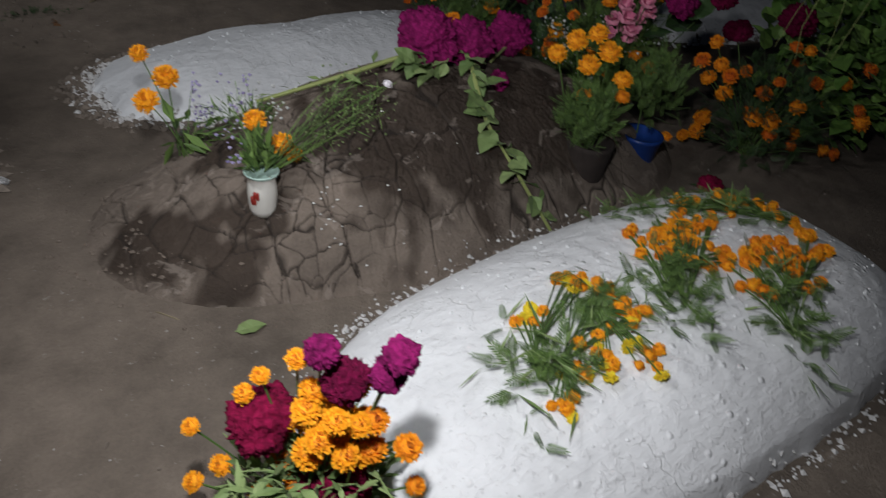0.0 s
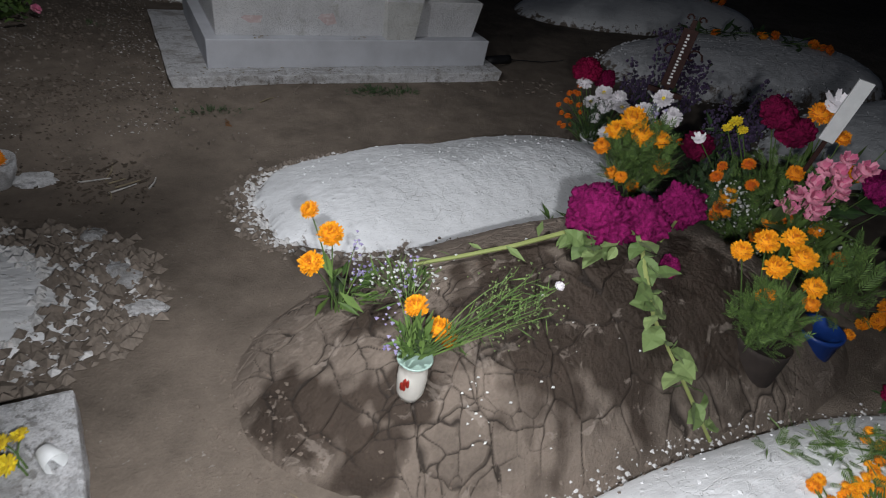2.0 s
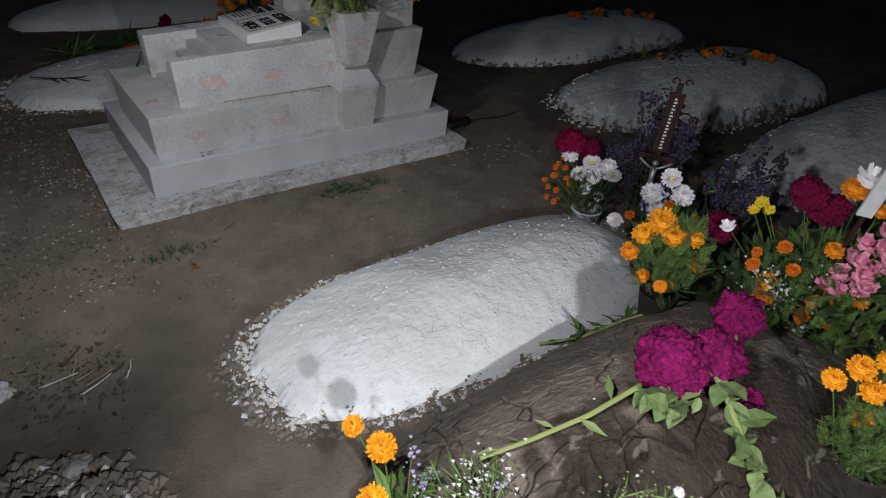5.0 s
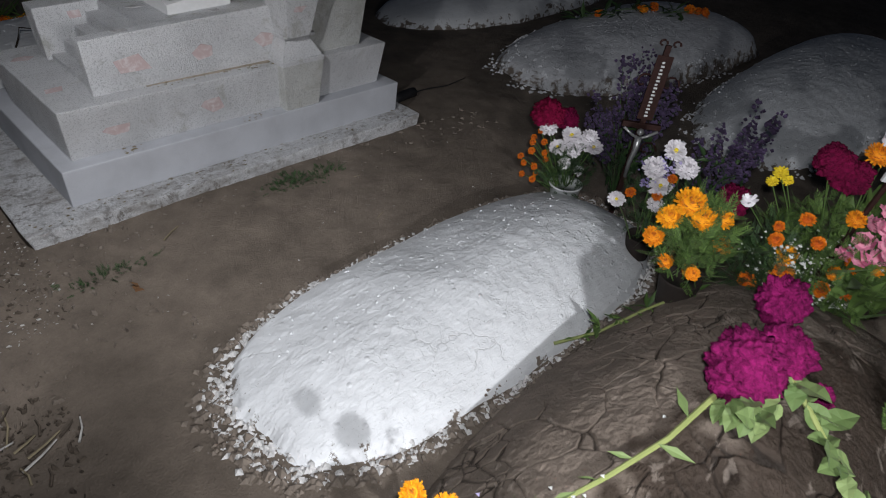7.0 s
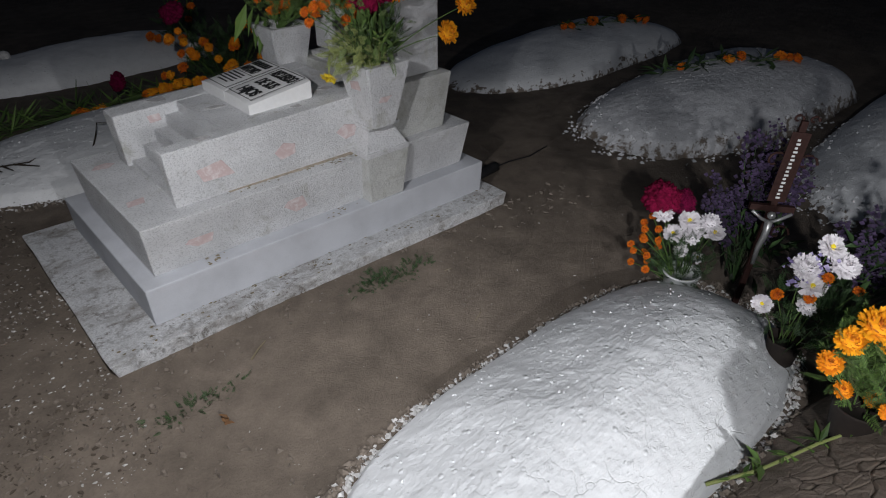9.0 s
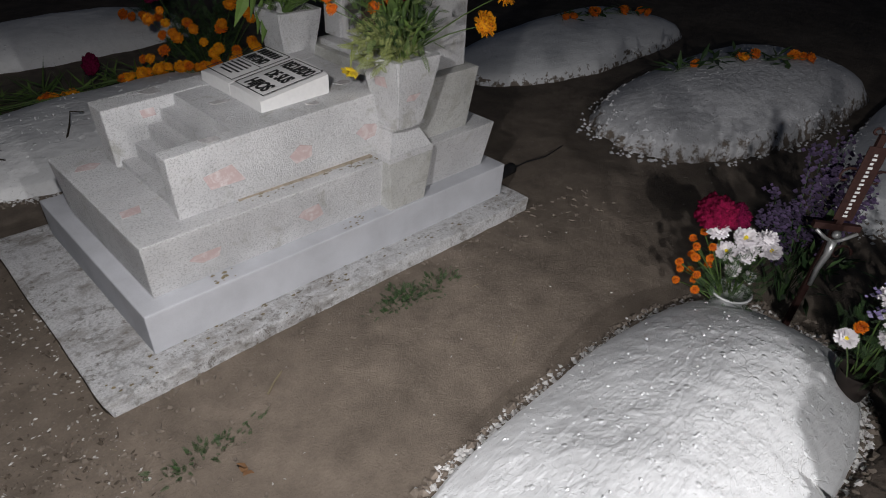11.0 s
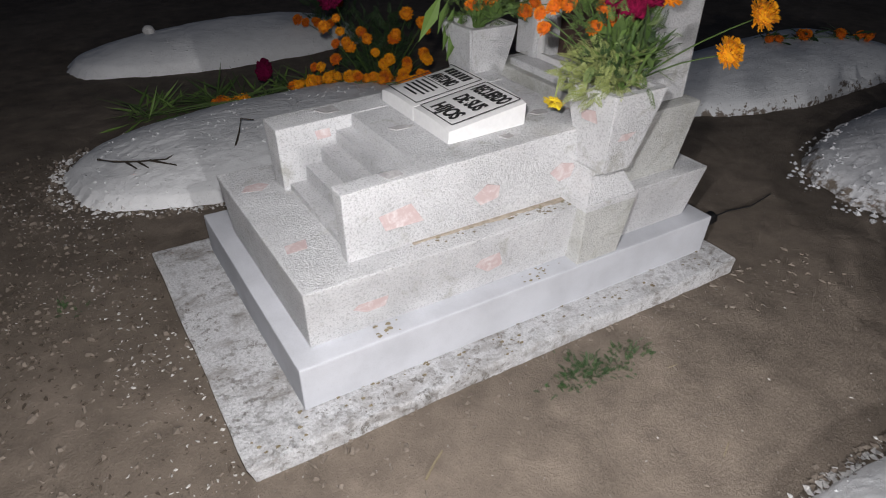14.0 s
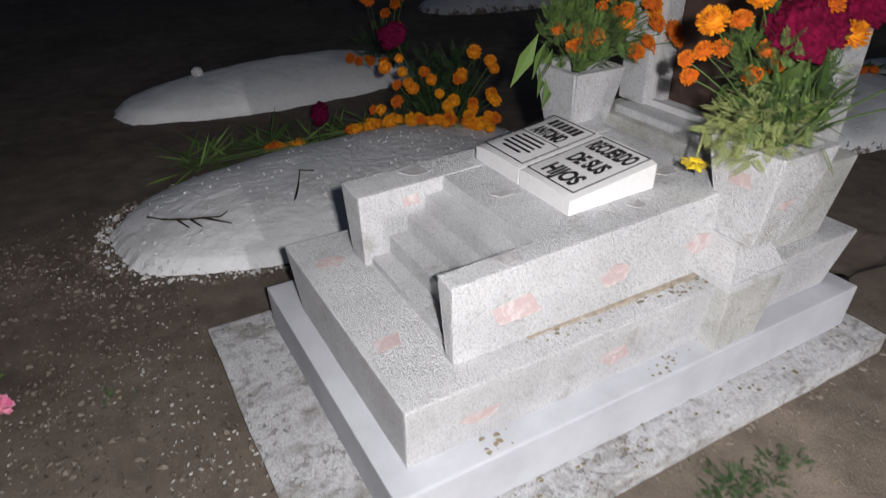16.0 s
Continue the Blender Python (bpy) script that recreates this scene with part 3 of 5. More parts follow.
def lettering(text, x, y, size, width):
    """Bold narrow capitals, width metres from first to last."""
    c = bpy.data.curves.new("lettering", "FONT")
    c.body, c.size, c.extrude, c.align_x, c.offset = text, size, 0.0006, "CENTER", 0.0030
    tmp = new("lettering", c)
    me = bpy.data.meshes.new_from_object(tmp.evaluated_get(bpy.context.evaluated_depsgraph_get()))
    bpy.data.objects.remove(tmp)
    me.materials.clear()
    me.materials.append(M_INK)
    xs = [v.co.x for v in me.vertices]
    place("lettering", me, book, page_matrix(x, y) @ Matrix.Diagonal((width / (max(xs) - min(xs)), 1, 1, 1)), "black painted capitals")


def bar(x, y, w, h):
    bm = bmesh.new()
    box(bm, (-w / 2, 0, 0), (w / 2, h, 0.0008), 0, 0)
    part("line_of_writing", bm, M_INK, book, "black painted line of writing", m=page_matrix(x, y))


bpy.context.view_layer.update()
lettering("RECUERDO", 0.846, 0.312, 0.090, 0.170)
lettering("DE SUS", 0.752, 0.312, 0.088, 0.134)
lettering("HIJOS", 0.656, 0.312, 0.088, 0.134)
lettering("ANTONIO", 0.796, 0.530, 0.080, 0.134)
# brown silt washed into the joint under the upper block
M_SILT = plain_material("brown_silt", (0.50, 0.43, 0.35), 0.95, 0, 0.5, 45)
bm = bmesh.new()
edge = []
for k in range(61):
    x = 0.42 + 0.01 * k
    w = max(0.0008, 0.007 + 0.013 * (k / 60) + 0.016 * noise.noise(Vector((x * 9, 1.0, 0))) + 0.006 * noise.noise(Vector((x * 55, 2.0, 0))))
    edge.append([bm.verts.new((x, 0.0985, 0.4585)), bm.verts.new((x, 0.092 - 0.5 * w, 0.4590)), bm.verts.new((x, 0.092 - w, 0.4565))])
for a, c in zip(edge, edge[1:]):
    for q in (0, 1):
        bm.faces.new((a[q], a[q + 1], c[q + 1], c[q]))
part("silt_streak", bm, M_SILT, tomb, "brown silt washed into a joint")
for k in range(6):
    bar(0.866, 0.530 - 0.058 + k * 0.0225, 0.017, 0.046)
for k, w in enumerate((0.11, 0.13, 0.12, 0.13, 0.09)):
    bar(0.756 - 0.022 * k, 0.535, w, 0.009)
bar(0.780, 0.530, 0.186, 0.003)
for yc, w in ((0.312, 0.196), (0.530, 0.196)):
    for x0, x1, ya, yb in ((0.632, 0.636, yc - w / 2, yc + w / 2), (0.926, 0.930, yc - w / 2, yc + w / 2), (0.632, 0.93, yc - w / 2, yc - w / 2 + 0.004), (0.632, 0.93, yc + w / 2 - 0.004, yc + w / 2)):
        bar(x0, (ya + yb) / 2, yb - ya, x1 - x0)


# ---- rose stones set into the stucco ----
def inlay(at, normal, r, seed):
    rnd = random.Random(seed)
    bm = bmesh.new()
    n = rnd.choice((4, 4, 5, 5))
    lean = rnd.uniform(-0.35, 0.35)
    ring = [(r * rnd.uniform(0.85, 1.15) * math.cos(a) + lean * r * math.sin(a), 0.62 * r * rnd.uniform(0.8, 1.15) * math.sin(a)) for a in [2 * math.pi * (k + 0.5 + rnd.uniform(-0.2, 0.2)) / n for k in range(n)]]
    lo = [bm.verts.new((x, y, -0.006)) for x, y in ring]
    hi = [bm.verts.new((0.98 * x, 0.98 * y, 0.0005)) for x, y in ring]
    bm.faces.new(hi)
    for k in range(n):
        bm.faces.new((lo[k], lo[(k + 1) % n], hi[(k + 1) % n], hi[k]))
    flat = normal[2] > 0.5 and at[2] > 0.6
    part("grey_stone" if flat else "rose_stone", bm, M_INLAY_GREY if flat else M_INLAY, tomb, m=Matrix.Translation(at) @ Vector(normal).to_track_quat("Z", "Y").to_matrix().to_4x4())


NEAR_LO, NEAR_UP = (0, -1, -0.20), (0, -1, -0.06)
for k, (at, normal, r) in enumerate([
        ((0.255, 0.0370, 0.335), NEAR_LO, 0.055), ((0.675, 0.0365, 0.337), NEAR_LO, 0.055), ((1.49, 0.0310, 0.365), NEAR_LO, 0.038),
        ((0.385, 0.0895, 0.560), NEAR_UP, 0.068), ((0.69, 0.0895, 0.556), NEAR_UP, 0.050), ((0.995, 0.0895, 0.562), NEAR_UP, 0.048),
        ((0.378, 0.120, 0.6885), (0, 0, 1), 0.042), ((0.555, 0.40, 0.6925), (0, 0, 1), 0.034), ((0.42, 0.66, 0.690), (0, 0, 1), 0.050), ((0.80, 0.155, 0.703), (0, 0, 1), 0.028),
        ((0.13, 0.675, 0.456), (0, 0, 1), 0.046), ((0.120, 0.25, 0.456), (0, 0, 1), 0.046), ((1.01, 0.26, 0.708), (0, 0, 1), 0.036),
        ((1.0085, 0.025, 0.775), (-1, 0, -0.21), 0.040), ((1.40, 0.0515, 0.60), (0, -1, -0.11), 0.040), ((1.10, -0.0600, 0.72), (0, -1, -0.21), 0.030), ((0.36, 0.5905, 0.64), (0, -1, 0), 0.035)]):
    inlay(at, normal, 1.15 * r, 40 + k)


# ---- flowers ----
M_ORANGE = plant_material("marigold_orange", (0.66, 0.18, 0.004), (0.92, 0.37, 0.010), 0.75, 60)
M_GOLD = plant_material("marigold_gold", (0.74, 0.265, 0.004), (0.94, 0.44, 0.012), 0.75, 60)
M_YELLOW = plant_material("yellow_petals", (0.65, 0.45, 0.01), (0.85, 0.70, 0.04), 0.75, 60)
M_RED_ORANGE = plant_material("small_marigold_orange", (0.58, 0.115, 0.004), (0.86, 0.27, 0.010), 0.75, 60)
M_WHITE_PETAL = plant_material("white_petals", (0.76, 0.72, 0.76), (0.88, 0.86, 0.88), 0.8, 60)
M_PINK = plant_material("pink_petals", (0.60, 0.13, 0.26), (0.80, 0.35, 0.46), 0.75, 50)
M_LILAC = plant_material("lilac_blossom", (0.20, 0.16, 0.36), (0.50, 0.45, 0.70), 0.8, 60)
M_VIOLET = plant_material("dark_violet_blossom", (0.020, 0.014, 0.032), (0.085, 0.056, 0.125), 0.8, 60)
M_TINY_WHITE = plant_material("tiny_white_blossom", (0.55, 0.56, 0.55), (0.80, 0.82, 0.80), 0.8, 60)
M_LEAF = plant_material("marigold_leaf", (0.040, 0.082, 0.020), (0.14, 0.23, 0.055), 0.6, 30)
M_LEAF_PALE = plant_material("pale_leaf", (0.10, 0.165, 0.05), (0.25, 0.33, 0.13), 0.6, 30)
M_LEAF_DARK = plant_material("dark_leaf", (0.016, 0.040, 0.014), (0.055, 0.105, 0.035), 0.5, 30)
M_LEAF_FRESH = plant_material("fresh_broad_leaf", (0.06, 0.14, 0.025), (0.20, 0.34, 0.08), 0.5, 30)
M_STEM = plant_material("pale_green_stem", (0.22, 0.27, 0.08), (0.40, 0.44, 0.17), 0.6, 20)


def comb_material(name, dark, light):
    m, nt, b = material(name, 0.9, 0, 0.15)
    p = coords(nt)
    n = noise_tex(nt, p, 70, 6, 0.7, 0.8)
    big = noise_tex(nt, p, 14, 4, 0.6)
    f = calc(nt, "ADD", calc(nt, "MULTIPLY", n, 0.7), calc(nt, "MULTIPLY", big, 0.3))
    nt.links.new(ramp(nt, f, [(0.36, dark), (0.62, light)]), b.inputs["Base Color"])
    b.inputs["Sheen Weight"].default_value = 0.0
    bump(nt, b, n, 0.9, 0.012)
    return m


M_MAGENTA = comb_material("magenta_cockscomb", (0.060, 0.002, 0.028), (0.36, 0.016, 0.155))
M_CRIMSON = comb_material("crimson_cockscomb", (0.09, 0.002, 0.018), (0.33, 0.008, 0.065))
M_PLUME = comb_material("wine_cockscomb", (0.06, 0.002, 0.018), (0.24, 0.006, 0.062))


def petal_head(name, mat, layers, width, seed, curl=0.0, heart=None):
    """Rings of petals on a dome of radius 1 that faces +z. layers: (petals, lift in degrees, inner and outer reach)."""
    rnd = random.Random(seed)
    verts, faces, mats = [], [], []
    for n, lift, r0, r1 in layers:
        for k in range(n):
            a = 2 * math.pi * (k + rnd.uniform(-0.35, 0.35)) / n
            e = radians(lift + rnd.uniform(-13, 13))
            q = r1 * rnd.uniform(0.80, 1.10)
            d = Vector((math.cos(a) * math.cos(e), math.sin(a) * math.cos(e), math.sin(e)))
            side = Vector((-math.sin(a), math.cos(a), 0))
            up = side.cross(d) * -1
            w = width * q * rnd.uniform(0.8, 1.2)
            tw = rnd.uniform(-0.25, 0.25)
            b = len(verts)
            mid = r0 + (q - r0) * 0.6
            c = curl * q
            verts += [d * r0 - side * w * 0.3, d * r0 + side * w * 0.3, d * mid - side * w + up * (tw * w), d * mid + side * w - up * (tw * w),
                      d * q - side * w * 0.7 + up * (c + tw * w), d * q + side * w * 0.7 + up * (c - tw * w), d * (q * 0.94) + up * (c * 0.7)]
            faces += [(b, b + 1, b + 3, b + 2), (b + 2, b + 3, b + 6), (b + 2, b + 6, b + 4), (b + 3, b + 5, b + 6)]
            mats += [0] * 4
    if heart:
        b = len(verts)
        rings = ((0.26, 0.10), (0.20, 0.20), (0.10, 0.26))
        for r, z in rings:
            verts += [Vector((r * math.cos(2 * math.pi * j / 10), r * math.sin(2 * math.pi * j / 10), z)) for j in range(10)]
        verts.append(Vector((0, 0, 0.28)))
        for q in range(2):
            for j in range(10):
                faces.append((b + q * 10 + j, b + q * 10 + (j + 1) % 10, b + q * 10 + 10 + (j + 1) % 10, b + q * 10 + 10 + j))
                mats.append(1)
        for j in range(10):
            faces.append((b + 20 + j, b + 20 + (j + 1) % 10, b + 30))
            mats.append(1)
    if not heart:
        b = len(verts)
        levels = ((0.55, -0.25), (0.66, 0.05), (0.60, 0.36), (0.36, 0.58))
        for r, z in levels:
            verts += [Vector((r * math.cos(2 * math.pi * j / 12), r * math.sin(2 * math.pi * j / 12), z * (1 if layers[0][1] < 0 or len(layers) > 5 else 0.3))) for j in range(12)]
        for q in range(3):
            for j in range(12):
                faces.append((b + q * 12 + j, b + q * 12 + (j + 1) % 12, b + q * 12 + 12 + (j + 1) % 12, b + q * 12 + 12 + j))
        faces.append(tuple(b + 36 + j for j in range(12)))
    me = raw_mesh(name, verts, faces, mat, False)
    if heart:
        me.materials.append(heart)
        me.polygons.foreach_set("material_index", mats)
    return me


FULL = [(32, -18, 0.25, 0.96), (32, 2, 0.25, 1.0), (30, 19, 0.22, 0.99), (28, 34, 0.2, 0.96), (26, 48, 0.15, 0.93), (22, 60, 0.1, 0.90), (17, 71, 0.1, 0.89), (11, 81, 0.1, 0.88), (5, 88, 0.1, 0.86)]
OPEN = [(22, 4, 0.2, 1.0), (20, 16, 0.2, 0.95), (18, 32, 0.2, 0.78), (12, 55, 0.15, 0.55)]
LOOSE = [(6, 12, 0.1, 1.0), (6, 48, 0.1, 0.95)]
HEADS = {
    "gold": [petal_head("marigold", M_GOLD, FULL, 0.085, s, 0.07) for s in (1, 2, 13)],
    "orange": [petal_head("marigold", M_ORANGE, FULL, 0.085, s, 0.07) for s in (3, 4, 14)],
    "small": [petal_head("marigold", M_RED_ORANGE, FULL[1:], 0.115, s, 0.08) for s in (5, 6)],
    "yellow": [petal_head("daisy", M_YELLOW, OPEN, 0.13, 7, 0.04)],
    "white": [petal_head("chrysanthemum", M_WHITE_PETAL, [(28, -4, 0.2, 1.0), (28, 8, 0.2, 0.98), (26, 20, 0.2, 0.94), (24, 33, 0.2, 0.84), (18, 50, 0.15, 0.66)], 0.12, 8, 0.05, M_YELLOW), petal_head("chrysanthemum", M_WHITE_PETAL, FULL, 0.10, 9, 0.05)],
    "pink": [petal_head("gladiolus", M_PINK, [(6, 12, 0.1, 1.0), (6, 48, 0.1, 0.95)], 0.36, s, 0.12) for s in (10, 11)],
    "lily": [petal_head("lily", M_WHITE_PETAL, [(6, 40, 0.1, 1.0)], 0.2, 12, 0.1)],
}


def comb_mesh(mat, seed, squash):
    """A cockscomb: a velvety cushion folded like a brain."""
    bm = bmesh.new()
    bmesh.ops.create_icosphere(bm, subdivisions=5, radius=1.0)
    off = Vector((seed * 2.3, seed * 0.7, seed))
    for v in bm.verts:
        d = v.co.normalized()
        fold = abs(noise.noise(d * 3.1 + off)) * 0.34 + abs(noise.noise(d * 8.5 + off)) * 0.19 + 0.09 * noise.noise(d * 21 + off)
        v.co = d * (0.76 + 0.18 * noise.noise(d * 1.4 + off) + fold)
        v.co.z *= squash if v.co.z > 0 else 0.6
    return mesh_of(bm, "cockscomb", mat)


HEADS["magenta"] = [comb_mesh(M_MAGENTA, s, 0.8) for s in (1, 2, 3)]
HEADS["crimson"] = [comb_mesh(M_CRIMSON, s, 0.8) for s in (4, 5)]
HEADS["wine"] = [comb_mesh(M_PLUME, s, 0.9) for s in (6, 7)]
NAMES = {"gold": "marigold", "orange": "marigold", "small": "marigold", "yellow": "yellow_flower", "white": "chrysanthemum", "pink": "gladiolus_blossom",
         "lily": "lily", "magenta": "cockscomb", "crimson": "cockscomb", "wine": "cockscomb"}
LOOKS = {"gold": "golden orange marigold head", "orange": "bright orange marigold head", "small": "small deep orange marigold head", "yellow": "yellow daisy head",
         "white": "white chrysanthemum head", "pink": "pink gladiolus blossom", "lily": "white lily", "magenta": "magenta velvety cockscomb head",
         "crimson": "crimson velvety cockscomb head", "wine": "dark wine-red cockscomb head"}


def head(kind, at, r, facing, parent, seed):
    rnd = random.Random(seed)
    q = Vector(facing).to_track_quat("Z", "Y").to_matrix().to_4x4()
    m = Matrix.Translation(at) @ q @ pose(0, 0, 0, 0, 0, rnd.uniform(0, 360)) @ Matrix.Diagonal((r, r * rnd.uniform(0.9, 1.08), r * rnd.uniform(0.85, 1.0), 1))
    return place(NAMES[kind], HEADS[kind][seed % len(HEADS[kind])], parent, m, LOOKS[kind])


def blade(rib):
    """Flat leaflets along a rib of unit length on +x: their four-cornered outlines, slightly cupped."""
    verts, faces = [], []
    for x, y, a, l, w in rib:
        d, s = Vector((math.cos(a), math.sin(a), 0)), Vector((-math.sin(a), math.cos(a), 0))
        o = Vector((x, y, 0))
        b = len(verts)
        verts += [o, o + d * l * 0.45 + s * w + Vector((0, 0, 0.3 * w)), o + d * l + Vector((0, 0, -0.25 * w)), o + d * l * 0.45 - s * w + Vector((0, 0, 0.3 * w)), o + d * l * 0.5]
        faces += [(b, b + 4, b + 1), (b + 4, b + 2, b + 1), (b, b + 3, b + 4), (b + 4, b + 3, b + 2)]
    return np.array([tuple(v) for v in verts]), faces


FEATHER = blade([(0.12 * k, 0, s * 0.75, 0.42 - 0.025 * k, 0.034) for k in range(1, 8) for s in (1, -1)] + [(0.9, 0, 0, 0.3, 0.034), (0, 0, 0, 0.95, 0.015)])
LANCE = blade([(0, 0, 0, 1.0, 0.13)])


def oval_leaf(width, wave):
    """A pointed oval leaf of unit length on +x, folded along its rib and wavy at its margin."""
    xs = [0.0, 0.14, 0.34, 0.56, 0.78, 1.0]
    half = [0.02, 0.62, 1.0, 0.92, 0.55, 0.02]
    verts, faces = [], []
    for k, (x, h) in enumerate(zip(xs, half)):
        z = -0.10 * x * x
        up = 0.22 * h * width
        verts += [(x, -h * width, z + up + wave * math.sin(2.3 * k)), (x, 0, z), (x, h * width, z + up + wave * math.cos(2.9 * k))]
    for k in range(len(xs) - 1):
        b = 3 * k
        faces += [(b, b + 1, b + 4, b + 3), (b + 1, b + 2, b + 5, b + 4)]
    return np.array(verts), faces


BROAD = oval_leaf(0.34, 0.035)
GRASS = blade([(0, 0, 0, 1.0, 0.035)])


def leaves(name, parent, spots, leaf, size, mat, seed, base=None, droop=0.3, label="", spread=0.6):
    """Leaves at the spots, pointing away from the base and drooping, as one mesh."""
    rnd = random.Random(seed)
    tv, tf = leaf
    allv, allf, count = [], [], 0
    for s in spots:
        s = Vector(s)
        out = (s - Vector(base)) if base is not None else Vector((rnd.gauss(0, 1), rnd.gauss(0, 1), 0.2))
        d = out.normalized() + Vector((rnd.gauss(0, spread), rnd.gauss(0, spread), rnd.gauss(0, spread) - droop))
        d = d.normalized() if d.length > 1e-3 else Vector((1, 0, 0))
        side = d.cross(Vector((rnd.gauss(0, 0.4), rnd.gauss(0, 0.4), 1))).normalized()
        up = side.cross(d)
        k = size * rnd.uniform(0.6, 1.25)
        m = np.array([tuple(d * k), tuple(side * k), tuple(up * k)])
        allv.append(tv @ m + np.array(tuple(s)))
        allf += [tuple(i + count for i in f) for f in tf]
        count += len(tv)
    return tagged(place(name, raw_mesh(name, np.concatenate(allv), allf, mat, False), parent, None, label), kind="stuff")


def cloud(centre, radii, n, seed):
    """Spots in an ellipsoid, thicker towards its skin."""
    rnd = random.Random(seed)
    out = []
    for _ in range(n):
        v = Vector((rnd.gauss(0, 1), rnd.gauss(0, 1), rnd.gauss(0, 1))).normalized() * rnd.random() ** 0.45
        out.append((centre[0] + v.x * radii[0], centre[1] + v.y * radii[1], centre[2] + v.z * radii[2]))
    return out


def arc(a, b, sag, n=5):
    a, b = Vector(a), Vector(b)
    return [a.lerp(b, k / n) + Vector((0, 0, sag * math.sin(math.pi * k / n))) for k in range(n + 1)]


def sprays(parent, base, tips, blossom, mat, seed, per=26, reach=0.5, size=0.007, name="blossom", stem_mat=None, spread=0.022):
    """Thin stems to the tips with tiny blossoms along their upper part."""
    rnd = random.Random(seed)
    bm = bmesh.new()
    verts, faces = [], []
    for tip in tips:
        line = arc(base, tip, rnd.uniform(-0.02, 0.05), 6)
        path_tube(bm, line, 0.0022, 0.0009, 3)
        for _ in range(per):
            f = 1 - reach * rnd.random() ** 1.3
            q = Vector(base).lerp(Vector(tip), f) + Vector((rnd.gauss(0, spread), rnd.gauss(0, spread), rnd.gauss(0, spread)))
            r = size * rnd.uniform(0.6, 1.3)
            b = len(verts)
            for dx, dy, dz in ((1, 0, 0.2), (-0.5, 0.87, 0.2), (-0.5, -0.87, 0.2), (0, 0, 1), (0, 0, -0.7)):
                verts.append((q.x + r * dx, q.y + r * dy, q.z + r * dz))
            faces += [(b, b + 1, b + 3), (b + 1, b + 2, b + 3), (b + 2, b, b + 3), (b + 1, b, b + 4), (b + 2, b + 1, b + 4), (b, b + 2, b + 4)]
    tagged(part("spray", bm, stem_mat or M_LEAF, parent), kind="stuff")
    return tagged(place(name, raw_mesh(name, verts, faces, mat, False), parent, None, blossom), kind="stuff")


def bouquet(name, base, heads, label, category="bouquet", lean=(-0.5, -0.35, 0.35), stem=0.0028, stem_mat=None):
    """A bunch: stems from its base to each head. Places of heads are in the world; the thing stands at its base."""
    ob = thing(name, base, label, category)
    o = Vector(base)
    for k, (kind, at, r) in enumerate(heads):
        p = Vector(at) - o
        f = p.normalized() * 0.7 + Vector(lean)
        head(kind, p, r, f, ob, k + int(100 * abs(base[0] + base[1])))
        bm = bmesh.new()
        path_tube(bm, arc((0.02 * math.sin(k), 0.02 * math.cos(k), 0), p - f.normalized() * r * 0.4, 0.02), stem, stem * 0.7, 4)
        part("stem", bm, stem_mat or M_LEAF, ob)
    return ob


def turned(name, profile, mat, parent, sides=24, label="", m=None):
    """A vessel spun about z from (radius, height) pairs."""
    bm = bmesh.new()
    rings = [[bm.verts.new((r * math.cos(2 * math.pi * j / sides), r * math.sin(2 * math.pi * j / sides), z)) for j in range(sides)] for r, z in profile]
    for a, c in zip(rings, rings[1:]):
        for j in range(sides):
            bm.faces.new((a[j], a[(j + 1) % sides], c[(j + 1) % sides], c[j]))
    bm.faces.new(rings[0][::-1])
    bm.faces.new(rings[-1])
    return part(name, bm, mat, parent, label, True, m)


bpy.context.view_layer.update()
GRAPH = bpy.context.evaluated_depsgraph_get()


def top(x, y):
    """Height of what lies uppermost at x, y."""
    hit, at, *_ = scene.ray_cast(GRAPH, (x, y, 3.0), (0, 0, -1))
    return at.z if hit else GROUND


M_ENAMEL = plain_material("white_glazed_clay", (0.78, 0.76, 0.70), 0.3, 0, 0.1)
M_GREEN_RIM = plain_material("pale_green_glaze", (0.45, 0.62, 0.55), 0.3, 0, 0.1)
M_RED_GLAZE = plain_material("red_glaze", (0.35, 0.03, 0.02), 0.35, 0, 0.2)
M_DARK_POT = plain_material("dark_wet_clay", (0.035, 0.026, 0.022), 0.85, 0, 0.4)
M_BLUE = plain_material("blue_plastic", (0.015, 0.055, 0.26), 0.35, 0, 0.2)
M_WHITE_PLASTIC = plain_material("white_plastic", (0.75, 0.77, 0.77), 0.4, 0, 0.15)

# cup with flowers on the mud mound
CX, CY = 0.127, -2.558
cup_z = top(CX, CY) - 0.006
cup = thing("flower_cup", (CX, CY, cup_z), "small white glazed cup with a green rim holding flowers", "vase")
cup_body = turned("cup_body", [(0.034, -0.014), (0.0365, 0.004), (0.0385, 0.025), (0.0400, 0.05), (0.0385, 0.078), (0.0355, 0.092), (0.039, 0.105), (0.045, 0.114), (0.042, 0.114), (0.034, 0.095)], M_ENAMEL, cup)
turned("rim", [(0.0405, 0.107), (0.0475, 0.115), (0.0455, 0.119), (0.0395, 0.113)], M_GREEN_RIM, cup_body, label="pale green scalloped rim")
bm = bmesh.new()
for k in range(7):
    a = radians(205 + 9 * math.sin(k * 2.1))
    bmesh.ops.create_icosphere(bm, subdivisions=1, radius=0.009 + 0.003 * (k % 3), matrix=Matrix.Translation((0.0385 * math.cos(a + 0.07 * k), 0.0385 * math.sin(a + 0.07 * k), 0.034 + 0.005 * k)) @ Matrix.Diagonal((0.45, 0.45, 1, 1)))
part("painted_rose", bm, M_RED_GLAZE, cup_body, "red painted rose")
